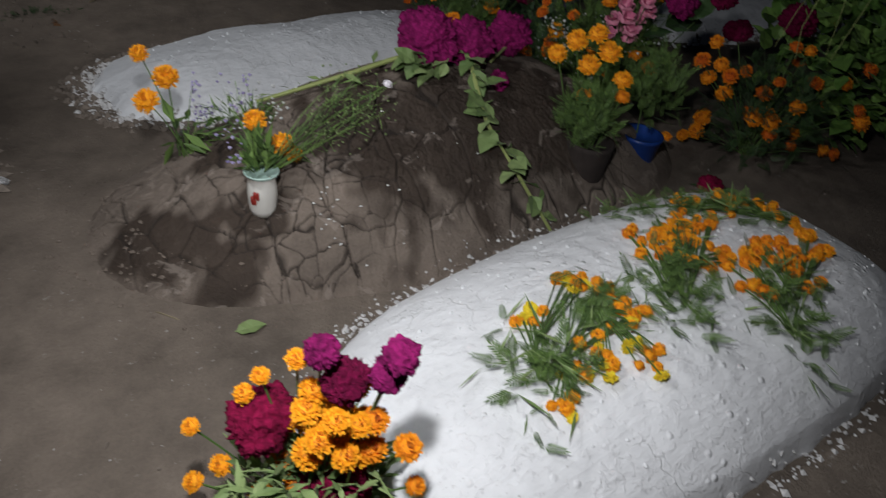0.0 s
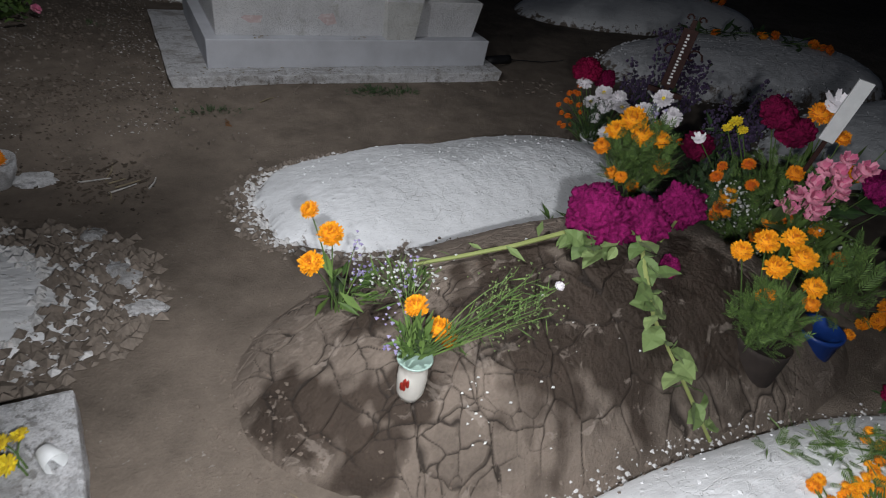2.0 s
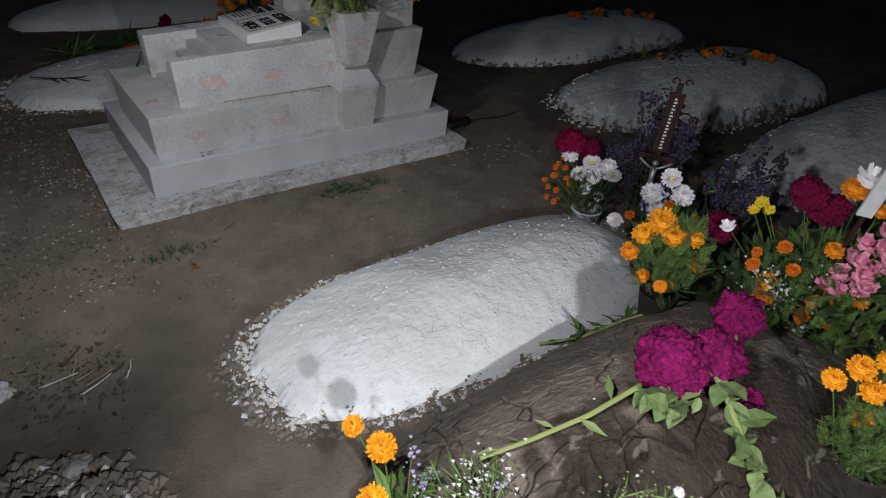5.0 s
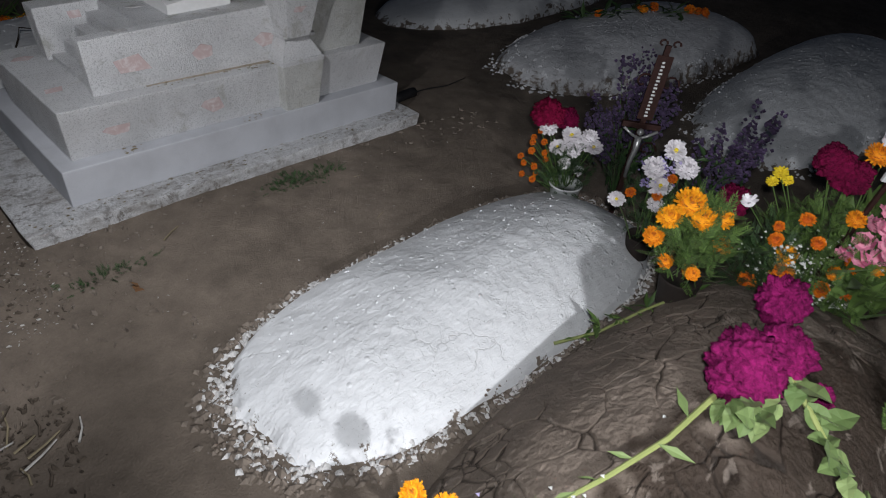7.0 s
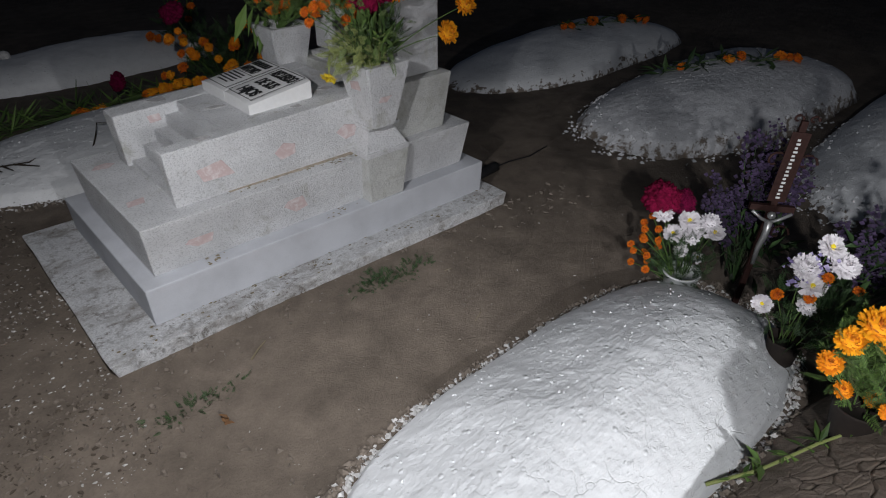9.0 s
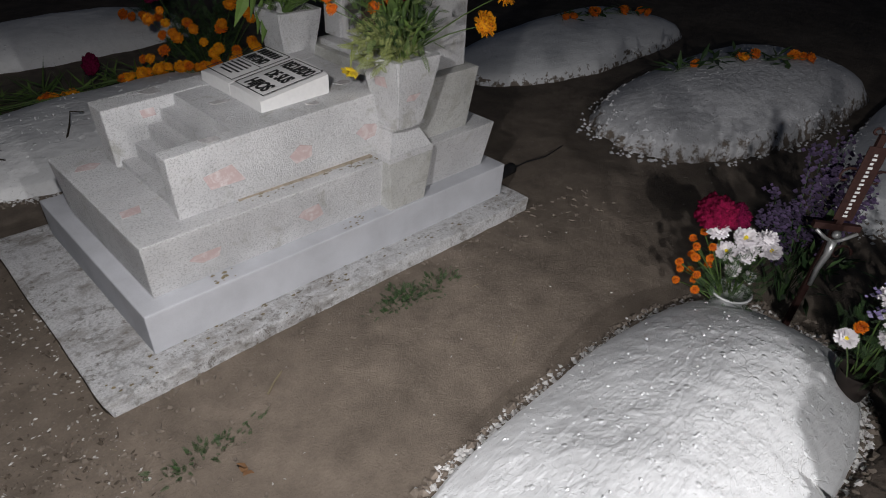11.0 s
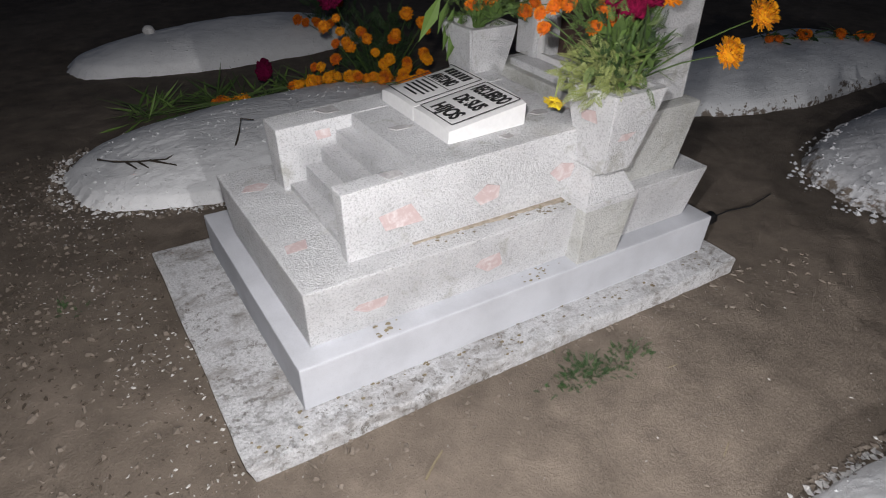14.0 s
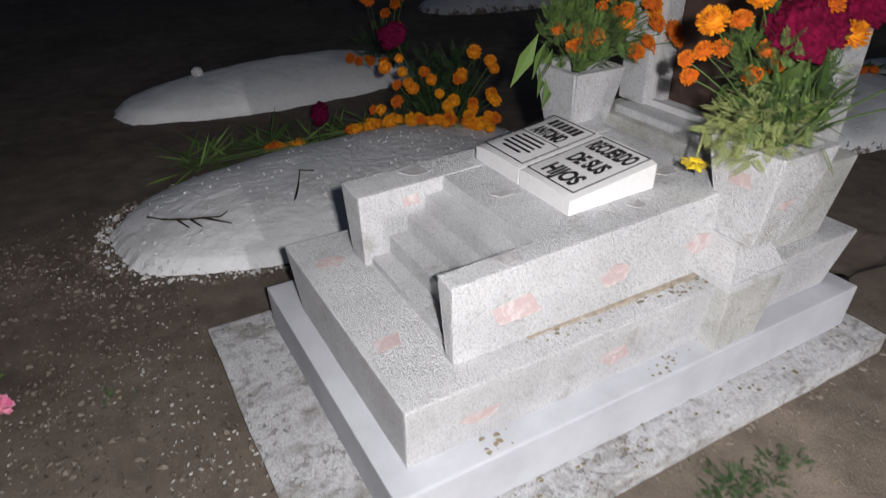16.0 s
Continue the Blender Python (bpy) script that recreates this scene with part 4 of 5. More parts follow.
flowers = bouquet("cut_flowers", (CX, CY, cup_z + 0.09), [("gold", (0.146, -2.487, 0.360), 0.034), ("gold", (0.210, -2.515, 0.290), 0.036), ("gold", (0.232, -2.525, 0.262), 0.030)],
                  "marigolds and lilac sprigs standing in the glazed cup")
leaves("leaves", flowers, cloud((0.005, 0.02, 0.05), (0.038, 0.038, 0.05), 130, 3), LANCE, 0.06, M_LEAF, 3, (0, 0, -0.05), -0.3)
sprays(flowers, (0, 0, 0), [(-0.06, 0.07, 0.13), (-0.03, 0.10, 0.18), (0.0, 0.14, 0.22), (-0.07, 0.02, 0.08), (0.04, 0.17, 0.22)], "lilac statice blossom", M_LILAC, 5, 9, 0.3, 0.006, spread=0.013)
sprig = bouquet("green_sprig", (CX + 0.01, CY + 0.01, cup_z + 0.09), [("white", (0.458, -2.632, 0.475), 0.013)], "green leafy sprig with tiny buds leaning from the cup", "flowers", (-0.3, -0.4, 0.8))
tip = Vector((0.44, -2.63, 0.46)) - sprig.location
ends = [tuple(tip + Vector(d)) for d in ((-0.05, 0.03, 0.04), (0.01, 0.0, 0.0), (0.0, -0.03, -0.05), (-0.08, 0.06, 0.02), (-0.04, -0.02, -0.03), (-0.02, 0.03, 0.02), (-0.03, 0.0, -0.06), (-0.10, 0.02, 0.0), (0.0, 0.02, -0.03))]
sprays(sprig, (0, 0, 0), ends, "tiny pale buds", M_LEAF_PALE, 31, 20, 0.45, 0.0040, "bud", spread=0.03)
leaves("leaves", sprig, [tuple(Vector(e) * f) for e in ends for f in np.linspace(0.25, 0.98, 22)], GRASS, 0.05, M_LEAF, 33, (-0.2, 0, -0.1), 0.0)

# clump of marigolds at the foot of the mud mound
z = top(0.03, -2.20)
clump = bouquet("marigold_bunch", (0.03, -2.20, z), [("gold", (0.046, -2.091, 0.335), 0.043), ("gold", (-0.004, -2.036, 0.392), 0.030), ("gold", (-0.045, -2.20, 0.325), 0.038)],
                "three golden marigolds with long leaves on the mud mound", "bouquet", (-0.4, -0.6, 0.5))
leaves("leaves", clump, cloud((0.04, 0.02, 0.06), (0.06, 0.06, 0.06), 60, 8), LANCE, 0.10, M_LEAF, 9, (0, 0, 0.1), 0.5)
sprays(clump, (0.02, 0, 0.02), [(0.09, 0.08, 0.20), (0.13, 0.04, 0.14), (0.09, 0.03, 0.15)], "lilac statice blossom", M_LILAC, 15, 16, 0.4, 0.006, spread=0.013)
baby = bouquet("gypsophila_spray", (0.20, -2.34, top(0.20, -2.34)), [], "white gypsophila sprigs lying on the mud mound", "flowers")
sprays(baby, (0, 0, 0.01), [(0.0, 0.10, 0.09), (0.07, 0.08, 0.09), (0.12, 0.05, 0.08), (-0.04, 0.06, 0.10), (0.05, 0.13, 0.07), (0.14, 0.10, 0.05), (-0.10, 0.14, 0.06)], "tiny white gypsophila", M_TINY_WHITE, 21, 16, 0.6, 0.006)
leaves("leaves", baby, cloud((0.0, 0.06, 0.04), (0.12, 0.08, 0.03), 130, 12), GRASS, 0.07, M_LEAF, 13, (0, 0, 0))

# cockscombs lying on the mud mound, with their stalks
z = top(0.92, -2.38)
combs = thing("cockscomb_bunch", (0.92, -2.38, z), "cut magenta cockscombs with leafy stalks lying on mud", "flowers")
for k, (x, y, h, r) in enumerate(((0.790, -2.345, 0.465, 0.100), (0.940, -2.390, 0.450, 0.082), (1.205, -2.300, 0.415, 0.080), (0.985, -2.513, 0.335, 0.036))):
    head("magenta", (x - 0.92, y + 2.38, max(h, top(x, y) + 0.35 * r) - z), r, (-0.55, -0.6, 0.6), combs, k)


def stalk(pts, r):
    bm = bmesh.new()
    line = [(x - 0.92, y + 2.38, top(x, y) - z + h) for x, y, h in pts]
    path_tube(bm, line, r, r * 0.7, 7)
    part("stalk", bm, M_STEM, combs, "thick pale green stalk")
    return line


first_line = stalk([(0.80, -2.35, 0.06), (0.715, -2.333, 0.035), (0.545, -2.312, 0.028), (0.39, -2.262, 0.028), (0.268, -2.212, 0.042)], 0.0085)
stalk([(1.20, -2.31, 0.04), (1.12, -2.36, 0.03), (1.02, -2.42, 0.02)], 0.006)
line = stalk([(0.92, -2.40, 0.07), (0.87, -2.52, 0.04), (0.84, -2.64, 0.025), (0.88, -2.77, 0.02), (0.955, -2.90, 0.014)], 0.0080)
spots = [tuple(Vector(a).lerp(Vector(c), f) + Vector((0, 0, 0.01))) for a, c in zip(line, line[1:]) for f in (0.0, 0.2, 0.45, 0.6, 0.8)]
leaves("leaves", combs, spots + spots, BROAD, 0.080, M_LEAF_PALE, 41, None, 0.35, "limp pale green leaves", 0.3)
leaves("leaves", combs, [tuple(Vector(a).lerp(Vector(c), f) + Vector((0, 0, 0.008))) for a, c in zip(first_line, first_line[1:]) for f in (0.2, 0.6)], LANCE, 0.075, M_LEAF_PALE, 45, None, 0.3, "limp pale green leaves", 0.3)
leaves("leaves", combs, cloud((-0.16, -0.02, 0.05), (0.10, 0.07, 0.03), 26, 6), BROAD, 0.070, M_LEAF_PALE, 43, (0, 0, 0.1), 0.5, "limp pale green leaves")
thin = thing("cut_flower", (0.93, -1.76, top(0.93, -1.76) + 0.01), "thin leafy green stem lying between the mounds", "flower")
bm = bmesh.new()
pts = [(x - 0.93, y + 1.76, top(x, y) + 0.012 - thin.location.z) for x, y in ((0.93, -1.76), (1.05, -1.85), (1.17, -1.94), (1.28, -2.03))]
path_tube(bm, pts, 0.006, 0.004, 6)
part("stem", bm, M_STEM, thin)
leaves("leaves", thin, [tuple(Vector(p) * f) for p in pts[1:] for f in (0.5, 0.7, 0.9, 1.0)] * 3, LANCE, 0.07, M_LEAF, 44, None, 0.1, "", 0.4)


# pots and bunches at the heads of the graves
def strewn_heads(kinds, n, xr, yr, zr, r, seed, slant=0.0):
    """Heads at random in a box; slant: how far y follows x."""
    rnd = random.Random(seed)
    out = []
    for _ in range(n):
        x = rnd.uniform(*xr)
        out.append((rnd.choice(kinds), (x, rnd.uniform(*yr) + slant * (x - xr[0]), zr[0] + (zr[1] - zr[0]) * rnd.random() ** 1.5), r * rnd.uniform(0.75, 1.2)))
    return out


def pot_plant(base, heads, label, pot_mat, pot_r, pot_h, crown, crown_r, n, seed, leaf=FEATHER, size=0.06, mat=None, name="potted_marigold", category="potted plant", lean=(-0.5, -0.35, 0.35)):
    ob = bouquet(name, base, heads, label, category, lean)
    lip = 1.005 if pot_mat is M_DARK_POT else 1.07
    if pot_r:
        turned("pot", [(pot_r * 0.78, -0.02), (pot_r * 0.82, 0.0), (pot_r, pot_h * 0.9), (pot_r * lip, pot_h * 0.92), (pot_r * lip, pot_h), (pot_r * 0.95, pot_h), (pot_r * 0.93, pot_h * 0.85)], pot_mat, ob)
    leaves("foliage", ob, cloud(crown, crown_r, n, seed), leaf, size, mat or M_LEAF, seed, (0, 0, 0), 0.15)
    return ob


z = top(1.27, -1.97)
pot_plant((1.27, -1.98, z), [("gold", (1.19, -1.91, 0.52), 0.042), ("gold", (1.22, -1.95, 0.575), 0.052), ("gold", (1.245, -1.99, 0.53), 0.045), ("orange", (1.165, -1.89, 0.445), 0.036),
          ("gold", (1.30, -2.03, 0.53), 0.038), ("orange", (1.33, -2.05, 0.425), 0.032), ("orange", (1.21, -1.935, 0.35), 0.028), ("orange", (1.27, -2.0, 0.32), 0.028), ("small", (1.36, -1.98, 0.45), 0.025), ("orange", (1.145, -2.05, 0.40), 0.024)],
          "bushy marigold with golden heads at the head of a mound", M_DARK_POT, 0.070, 0.10, (0, 0, 0.24), (0.12, 0.12, 0.15), 420, 51)
z = level(1.26, -2.80)
pot_plant((1.222, -2.763, z + 0.03), [("gold", (1.10, -2.635, 0.48), 0.032), ("gold", (1.135, -2.67, 0.53), 0.037), ("gold", (1.18, -2.71, 0.56), 0.034), ("gold", (1.175, -2.71, 0.46), 0.039), ("gold", (1.215, -2.745, 0.51), 0.038),
          ("gold", (1.26, -2.79, 0.43), 0.034), ("orange", (1.18, -2.72, 0.36), 0.030), ("orange", (1.27, -2.80, 0.375), 0.026)],
          "marigold in a dark clay pot beside the mud mound", M_DARK_POT, 0.082, 0.21, (-0.03, 0.02, 0.29), (0.09, 0.09, 0.11), 380, 52)
z = level(1.57, -2.73)
pot_plant((1.57, -2.73, z), [("orange", (1.66, -2.78, 0.14), 0.022), ("small", (1.62, -2.64, 0.36), 0.03)], "blue plastic pot with green stalks", M_BLUE, 0.078, 0.18, (0.06, 0.05, 0.32), (0.11, 0.11, 0.13), 170, 53, FEATHER, 0.07, M_LEAF)

z = top(1.77, -1.15)
tub = pot_plant((1.79, -1.16, 0.005), [("white", p, r) for p, r in (((1.70, -1.07, 0.37), 0.044), ((1.77, -1.15, 0.34), 0.046), ((1.83, -1.21, 0.335), 0.042), ((1.74, -1.11, 0.275), 0.042), ((1.785, -1.165, 0.27), 0.040),
                ((1.845, -1.23, 0.29), 0.042), ((1.765, -1.145, 0.20), 0.034), ((1.81, -1.20, 0.17), 0.028), ((1.82, -1.17, 0.30), 0.040))]
                + [("crimson", (1.72, -1.04, 0.42), 0.078), ("wine", (1.82, -1.08, 0.38), 0.06)]
                + [("small", (1.68 + 0.05 * math.sin(k * 2.4), -1.03 + 0.05 * math.cos(k * 1.7), 0.10 + 0.016 * k), 0.017) for k in range(15)],
                "white bucket of chrysanthemums, cockscombs and small marigolds", M_WHITE_PLASTIC, 0.075, 0.09, (-0.02, 0.02, 0.16), (0.13, 0.13, 0.13), 260, 54, FEATHER, 0.05, M_LEAF_DARK, "flower_bucket", "bouquet")
z = top(1.60, -1.66)
bunch = pot_plant((1.62, -1.66, z), [("white", p, r) for p, r in (((1.555, -1.66, 0.465), 0.046), ((1.60, -1.70, 0.54), 0.046), ((1.635, -1.745, 0.475), 0.046), ((1.585, -1.69, 0.39), 0.044), ((1.58, -1.695, 0.315), 0.036), ((1.43, -1.605, 0.35), 0.032))]
                  + [("small", (1.56, -1.70, 0.36), 0.022), ("small", (1.60, -1.72, 0.43), 0.02), ("small", (1.50, -1.62, 0.36), 0.022), ("wine", (1.60, -1.955, 0.45), 0.065), ("small", (1.68, -1.80, 0.38), 0.02)],
                  "white chrysanthemums and a wine-red cockscomb before the cross", M_DARK_POT, 0.06, 0.08, (0.02, -0.05, 0.20), (0.15, 0.16, 0.13), 300, 55, FEATHER, 0.05, M_LEAF_DARK, "chrysanthemum_bunch", "bouquet")
sprays(bunch, (0, 0, 0.1), [(-0.02, -0.02, 0.44), (-0.04, 0.02, 0.40)], "lilac blossom", M_LILAC, 61, 40, 0.3, 0.010)

# the large bunch at the head of the mud mound
z = level(1.82, -2.30)
big = pot_plant((1.82, -2.30, z), [("wine", (1.66, -2.19, 0.68), 0.065), ("wine", (1.72, -2.24, 0.63), 0.070), ("wine", (1.62, -2.18, 0.71), 0.045), ("orange", (1.74, -2.28, 0.72), 0.044), ("orange", (1.72, -2.31, 0.50), 0.034),
                ("orange", (1.85, -2.43, 0.55), 0.036), ("magenta", (1.88, -2.52, 0.545), 0.066), ("gold", (1.575, -2.19, 0.355), 0.038), ("orange", (1.83, -2.42, 0.31), 0.030), ("orange", (1.80, -2.36, 0.66), 0.030),
                ("yellow", (1.62, -2.06, 0.60), 0.026), ("yellow", (1.65, -2.08, 0.57), 0.022), ("yellow", (1.60, -2.05, 0.57), 0.02), ("lily", (1.77, -2.30, 0.76), 0.06), ("lily", (1.50, -2.03, 0.52), 0.035), ("wine", (2.02, -2.60, 0.58), 0.06), ("lily", (1.96, -2.46, 0.735), 0.05)]
                + [("pink", (1.72 + 0.055 * math.sin(k * 2.4) + 0.004 * k, -2.375 + 0.05 * math.cos(k * 2.4) - 0.004 * k, 0.37 + 0.014 * k), 0.038) for k in range(18)]
                + strewn_heads(["small", "orange", "small"], 12, (1.46, 1.74), (-2.16, -2.06), (0.22, 0.50), 0.026, 205, -0.9),
                "large mixed bunch of cockscombs, gladioli and marigolds", M_WHITE_PLASTIC, 0.08, 0.12, (-0.06, 0.04, 0.32), (0.27, 0.24, 0.24), 900, 56, FEATHER, 0.060, M_LEAF, "mixed_bouquet", "bouquet")
sprays(big, (0, 0, 0.1), [(-0.10 + 0.03 * k, -0.02 - 0.025 * k, 0.22 + 0.05 * math.sin(k)) for k in range(9)] + [(-0.22, 0.1, 0.4), (-0.25, 0.15, 0.3), (-0.28, 0.12, 0.42)], "tiny white gypsophila", M_TINY_WHITE, 62, 30, 0.35, 0.008)
sprays(big, (0, 0, 0.1), [(-0.30 + 0.05 * k, 0.22 - 0.05 * k, 0.36 + 0.06 * math.sin(2 * k)) for k in range(8)], "tiny white gypsophila", M_TINY_WHITE, 67, 34, 0.4, 0.0065, spread=0.035)
leaves("filler_foliage", big, cloud((-0.24, 0.16, 0.30), (0.16, 0.14, 0.20), 420, 68), FEATHER, 0.055, M_LEAF_DARK, 68, (0, 0, 0), 0.1)
leaves("large_leaf", big, [(0.04, -0.10, 0.50), (0.10, -0.16, 0.46), (0.0, -0.14, 0.42), (0.08, -0.22, 0.52)], BROAD, 0.17, M_LEAF_DARK, 69, (-0.2, 0.1, 0.2), 0.1, "broad dark leaf", 0.3)
leaves("tall_foliage", big, cloud((0.0, -0.05, 0.22), (0.16, 0.14, 0.16), 48, 57), LANCE, 0.27, M_LEAF, 57, (0, 0, -0.3), -0.2)
board = thing("white_board", (1.725, -2.24, GROUND - 0.02), "narrow white painted board leaning among flowers", "board")
bm = bmesh.new()
box(bm, (-0.026, -0.006, 0.70), (0.026, 0.006, 0.93), 0, 0.002)
part("panel", bm, M_WHITE_PLASTIC, board, m=pose(0, 0, 0, 4, 7, -45))
bm = bmesh.new()
box(bm, (-0.008, -0.008, -0.03), (0.008, 0.004, 0.70), 0, 0.002)
part("stake", bm, M_RUST, board, "dark thin stake", m=pose(0, 0, 0, 4, 7, -45))

# orange and leafy plants further along
z = top(2.2, -2.8)
pot_plant((2.20, -2.86, z), strewn_heads(["small", "orange"], 30, (1.95, 2.48), (-2.74, -2.62), (0.04, 0.50), 0.036, 201, -0.8) + [("wine", (2.4, -2.75, 0.5), 0.08), ("wine", (2.25, -2.6, 0.42), 0.06)],
          "low bush of deep orange marigolds and cockscombs", M_DARK_POT, 0, 0, (0, 0, 0.20), (0.30, 0.22, 0.22), 440, 58, FEATHER, 0.07, M_LEAF_DARK, "marigold_bush", "flowers")
z = top(2.7, -2.85)
bush = pot_plant((2.75, -2.90, z), [("small", (2.60, -2.75, 0.30), 0.03), ("small", (2.66, -2.92, 0.16), 0.03)], "tall bush with broad green leaves", M_DARK_POT, 0, 0, (0, 0, 0.42), (0.42, 0.40, 0.42), 620, 59, BROAD, 0.10, M_LEAF_FRESH, "leafy_bush", "bush")
leaves("branch", bush, cloud((-0.25, 0.15, 0.75), (0.25, 0.25, 0.25), 110, 60), BROAD, 0.10, M_LEAF_FRESH, 60, (0, 0, 0))
leaves("branch", bush, cloud((-0.26, 0.44, 0.84), (0.16, 0.20, 0.22), 90, 70), BROAD, 0.085, M_LEAF_FRESH, 70, (0, 0.1, 0.4), 0.4)
for k in range(0, 9, 2):
    bm = bmesh.new()
    path_tube(bm, [(-0.10 - 0.04 * k, 0.06 * math.sin(k) + 0.05, 0.85), (-0.24 - 0.03 * k, 0.10 * math.sin(k + 1), 0.98 - 0.03 * k), (-0.34 - 0.03 * k, 0.12 * math.sin(k + 1.2), 0.72 - 0.02 * k), (-0.36 - 0.03 * k, 0.12 * math.sin(k + 1.5), 0.45)], 0.0025, 0.0012, 4)
    part("hanging_stem", bm, M_STEM, bush)

# violet sprays about the cross
z = top(2.05, -1.25)
violet = bouquet("violet_spray", (2.05, -1.28, GROUND), [], "tall dark violet flower sprays behind the iron cross", "flowers")
sprays(violet, (0, 0, 0), [(-0.04 + 0.30 * ((k * 0.618) % 1) - 0.12, 0.14 - 0.30 * ((k * 0.618) % 1), 0.42 + 0.34 * ((k * 0.41) % 1)) for k in range(18)], "dark violet blossom", M_VIOLET, 63, 70, 0.55, 0.010, stem_mat=M_LEAF_DARK, spread=0.012)
leaves("leaves", violet, cloud((0, 0, 0.22), (0.15, 0.17, 0.2), 160, 64), LANCE, 0.08, M_LEAF_DARK, 64, (0, 0, -0.1), 0.1)
violet = bouquet("violet_spray", (2.02, -1.72, GROUND), [], "dark violet flower sprays beside the iron cross", "flowers")
sprays(violet, (0, 0, 0), [(0.10 + 0.03 * math.sin(k), -0.10 + 0.05 * math.cos(2 * k), 0.66 - 0.035 * k) for k in range(7)] + [(-0.02, 0.02, 0.55), (0.05, -0.04, 0.5), (-0.05, 0.0, 0.48), (0.0, 0.1, 0.45)], "dark violet blossom", M_VIOLET, 65, 70, 0.55, 0.010, stem_mat=M_LEAF_DARK, spread=0.012)
leaves("leaves", violet, cloud((0, 0, 0.22), (0.13, 0.15, 0.2), 140, 66), LANCE, 0.08, M_LEAF_DARK, 66, (0, 0, -0.1), 0.1)

# iron cross
cross = thing("grave_cross", (1.92, -1.36, GROUND), "dark rusty iron cross with a lettered plate and silver figure", "cross")
TIP = pose(0, 0, 0.055, 0, 4, -47)
bm = bmesh.new()
box(bm, (-0.012, -0.008, -0.10), (0.012, 0.008, 0.76), 0, 0.002)
part("upright", bm, M_RUST, cross, m=TIP)
bm = bmesh.new()
box(bm, (-0.085, -0.010, 0.395), (0.085, 0.010, 0.42), 0, 0.002)
part("crossbar", bm, M_RUST, cross, m=TIP)
bm = bmesh.new()
box(bm, (-0.034, -0.014, 0.44), (0.034, -0.009, 0.72), 0, 0.002)
plate = part("plate", bm, M_RUST, cross, "dark red name plate", m=TIP)
bm = bmesh.new()
for k in range(16):
    box(bm, (-0.008, -0.0165, 0.455 + 0.0155 * k), (0.007 - 0.004 * (k % 2), -0.0145, 0.463 + 0.0155 * k), 0, 0)
part("lettering", bm, M_WHITE_PLASTIC, plate, "white vertical row of letters")
for s, zc, tilt in ((-1, 0.765, 0), (1, 0.765, 0), (1, 0.60, 1), (-1, 0.60, 1), (1, 0.30, 1)):
    bm = bmesh.new()
    r = 0.02 if not tilt else 0.045
    path_tube(bm, [(s * (0.028 if not tilt else 0.055) + r * math.cos(a) * (1 - 0.09 * k), -0.004, zc + r * math.sin(a) * (1 - 0.09 * k)) for k, a in enumerate(np.linspace(0, 5.2, 10))], 0.005, 0.004, 6)
    part("scroll", bm, M_RUST, cross, m=TIP)
bm = bmesh.new()
path_tube(bm, [(0, -0.018, 0.36), (0.004, -0.02, 0.30), (-0.004, -0.02, 0.24), (0, -0.018, 0.16)], 0.016, 0.008, 8)
path_tube(bm, [(-0.075, -0.016, 0.395), (-0.03, -0.018, 0.365), (0, -0.02, 0.355), (0.03, -0.018, 0.365), (0.075, -0.016, 0.395)], 0.007, 0.007, 6)
bmesh.ops.create_icosphere(bm, subdivisions=2, radius=0.016, matrix=Matrix.Translation((0, -0.022, 0.385)))
part("figure", bm, plain_material("silver_paint", (0.55, 0.56, 0.56), 0.35, 0.6, 0.3), cross, "small silver figure", True, m=TIP)

# near bouquet at the foot of the first mound
z = top(-0.16, -3.38)
FIRST = [("crimson", (-0.22, -3.34, 0.31), 0.062), ("crimson", (-0.13, -3.42, 0.19), 0.064), ("magenta", (-0.07, -3.48, 0.50), 0.030), ("magenta", (-0.08, -3.47, 0.455), 0.028), ("magenta", (-0.15, -3.40, 0.48), 0.030), ("wine", (-0.12, -3.42, 0.42), 0.040)]
FIRST += [("gold", p, r) for p, r in (((-0.18, -3.38, 0.46), 0.022), ((-0.16, -3.39, 0.39), 0.028), ((-0.14, -3.42, 0.34), 0.032), ((-0.13, -3.42, 0.30), 0.028), ((-0.24, -3.32, 0.36), 0.022), ((-0.28, -3.29, 0.17), 0.024), ((-0.32, -3.25, 0.10), 0.024),
          ((-0.31, -3.26, 0.26), 0.020), ((-0.18, -3.37, 0.32), 0.028), ((-0.22, -3.34, 0.41), 0.018), ((-0.155, -3.40, 0.30), 0.026))]
FIRST += [("gold", (-0.135 + 0.045 * math.sin(k * 2.4), -3.42 + 0.045 * math.cos(k * 2.4), 0.26 + 0.011 * k), 0.026 + 0.004 * (k % 3)) for k in range(13)]
FIRST = [(kind, p, 0.82 * q if kind == "gold" else q) for kind, p, q in FIRST]
FIRST += [("orange", p, r) for p, r in (((-0.09, -3.46, 0.35), 0.024), ((-0.05, -3.50, 0.30), 0.024), ((-0.03, -3.51, 0.19), 0.018), ((-0.09, -3.46, 0.28), 0.026), ((-0.18, -3.38, 0.16), 0.026), ((-0.23, -3.33, 0.10), 0.024), ((-0.20, -3.36, 0.22), 0.022))]
first = pot_plant((-0.16, -3.38, z), FIRST, "bright bunch of cockscombs and marigolds at a mound's foot", M_DARK_POT, 0.08, 0.07, (0.0, -0.01, 0.16), (0.14, 0.12, 0.14), 760, 71, LANCE, 0.055, M_LEAF_PALE, "mixed_bouquet", "bouquet", (-0.3, -0.6, 0.8))


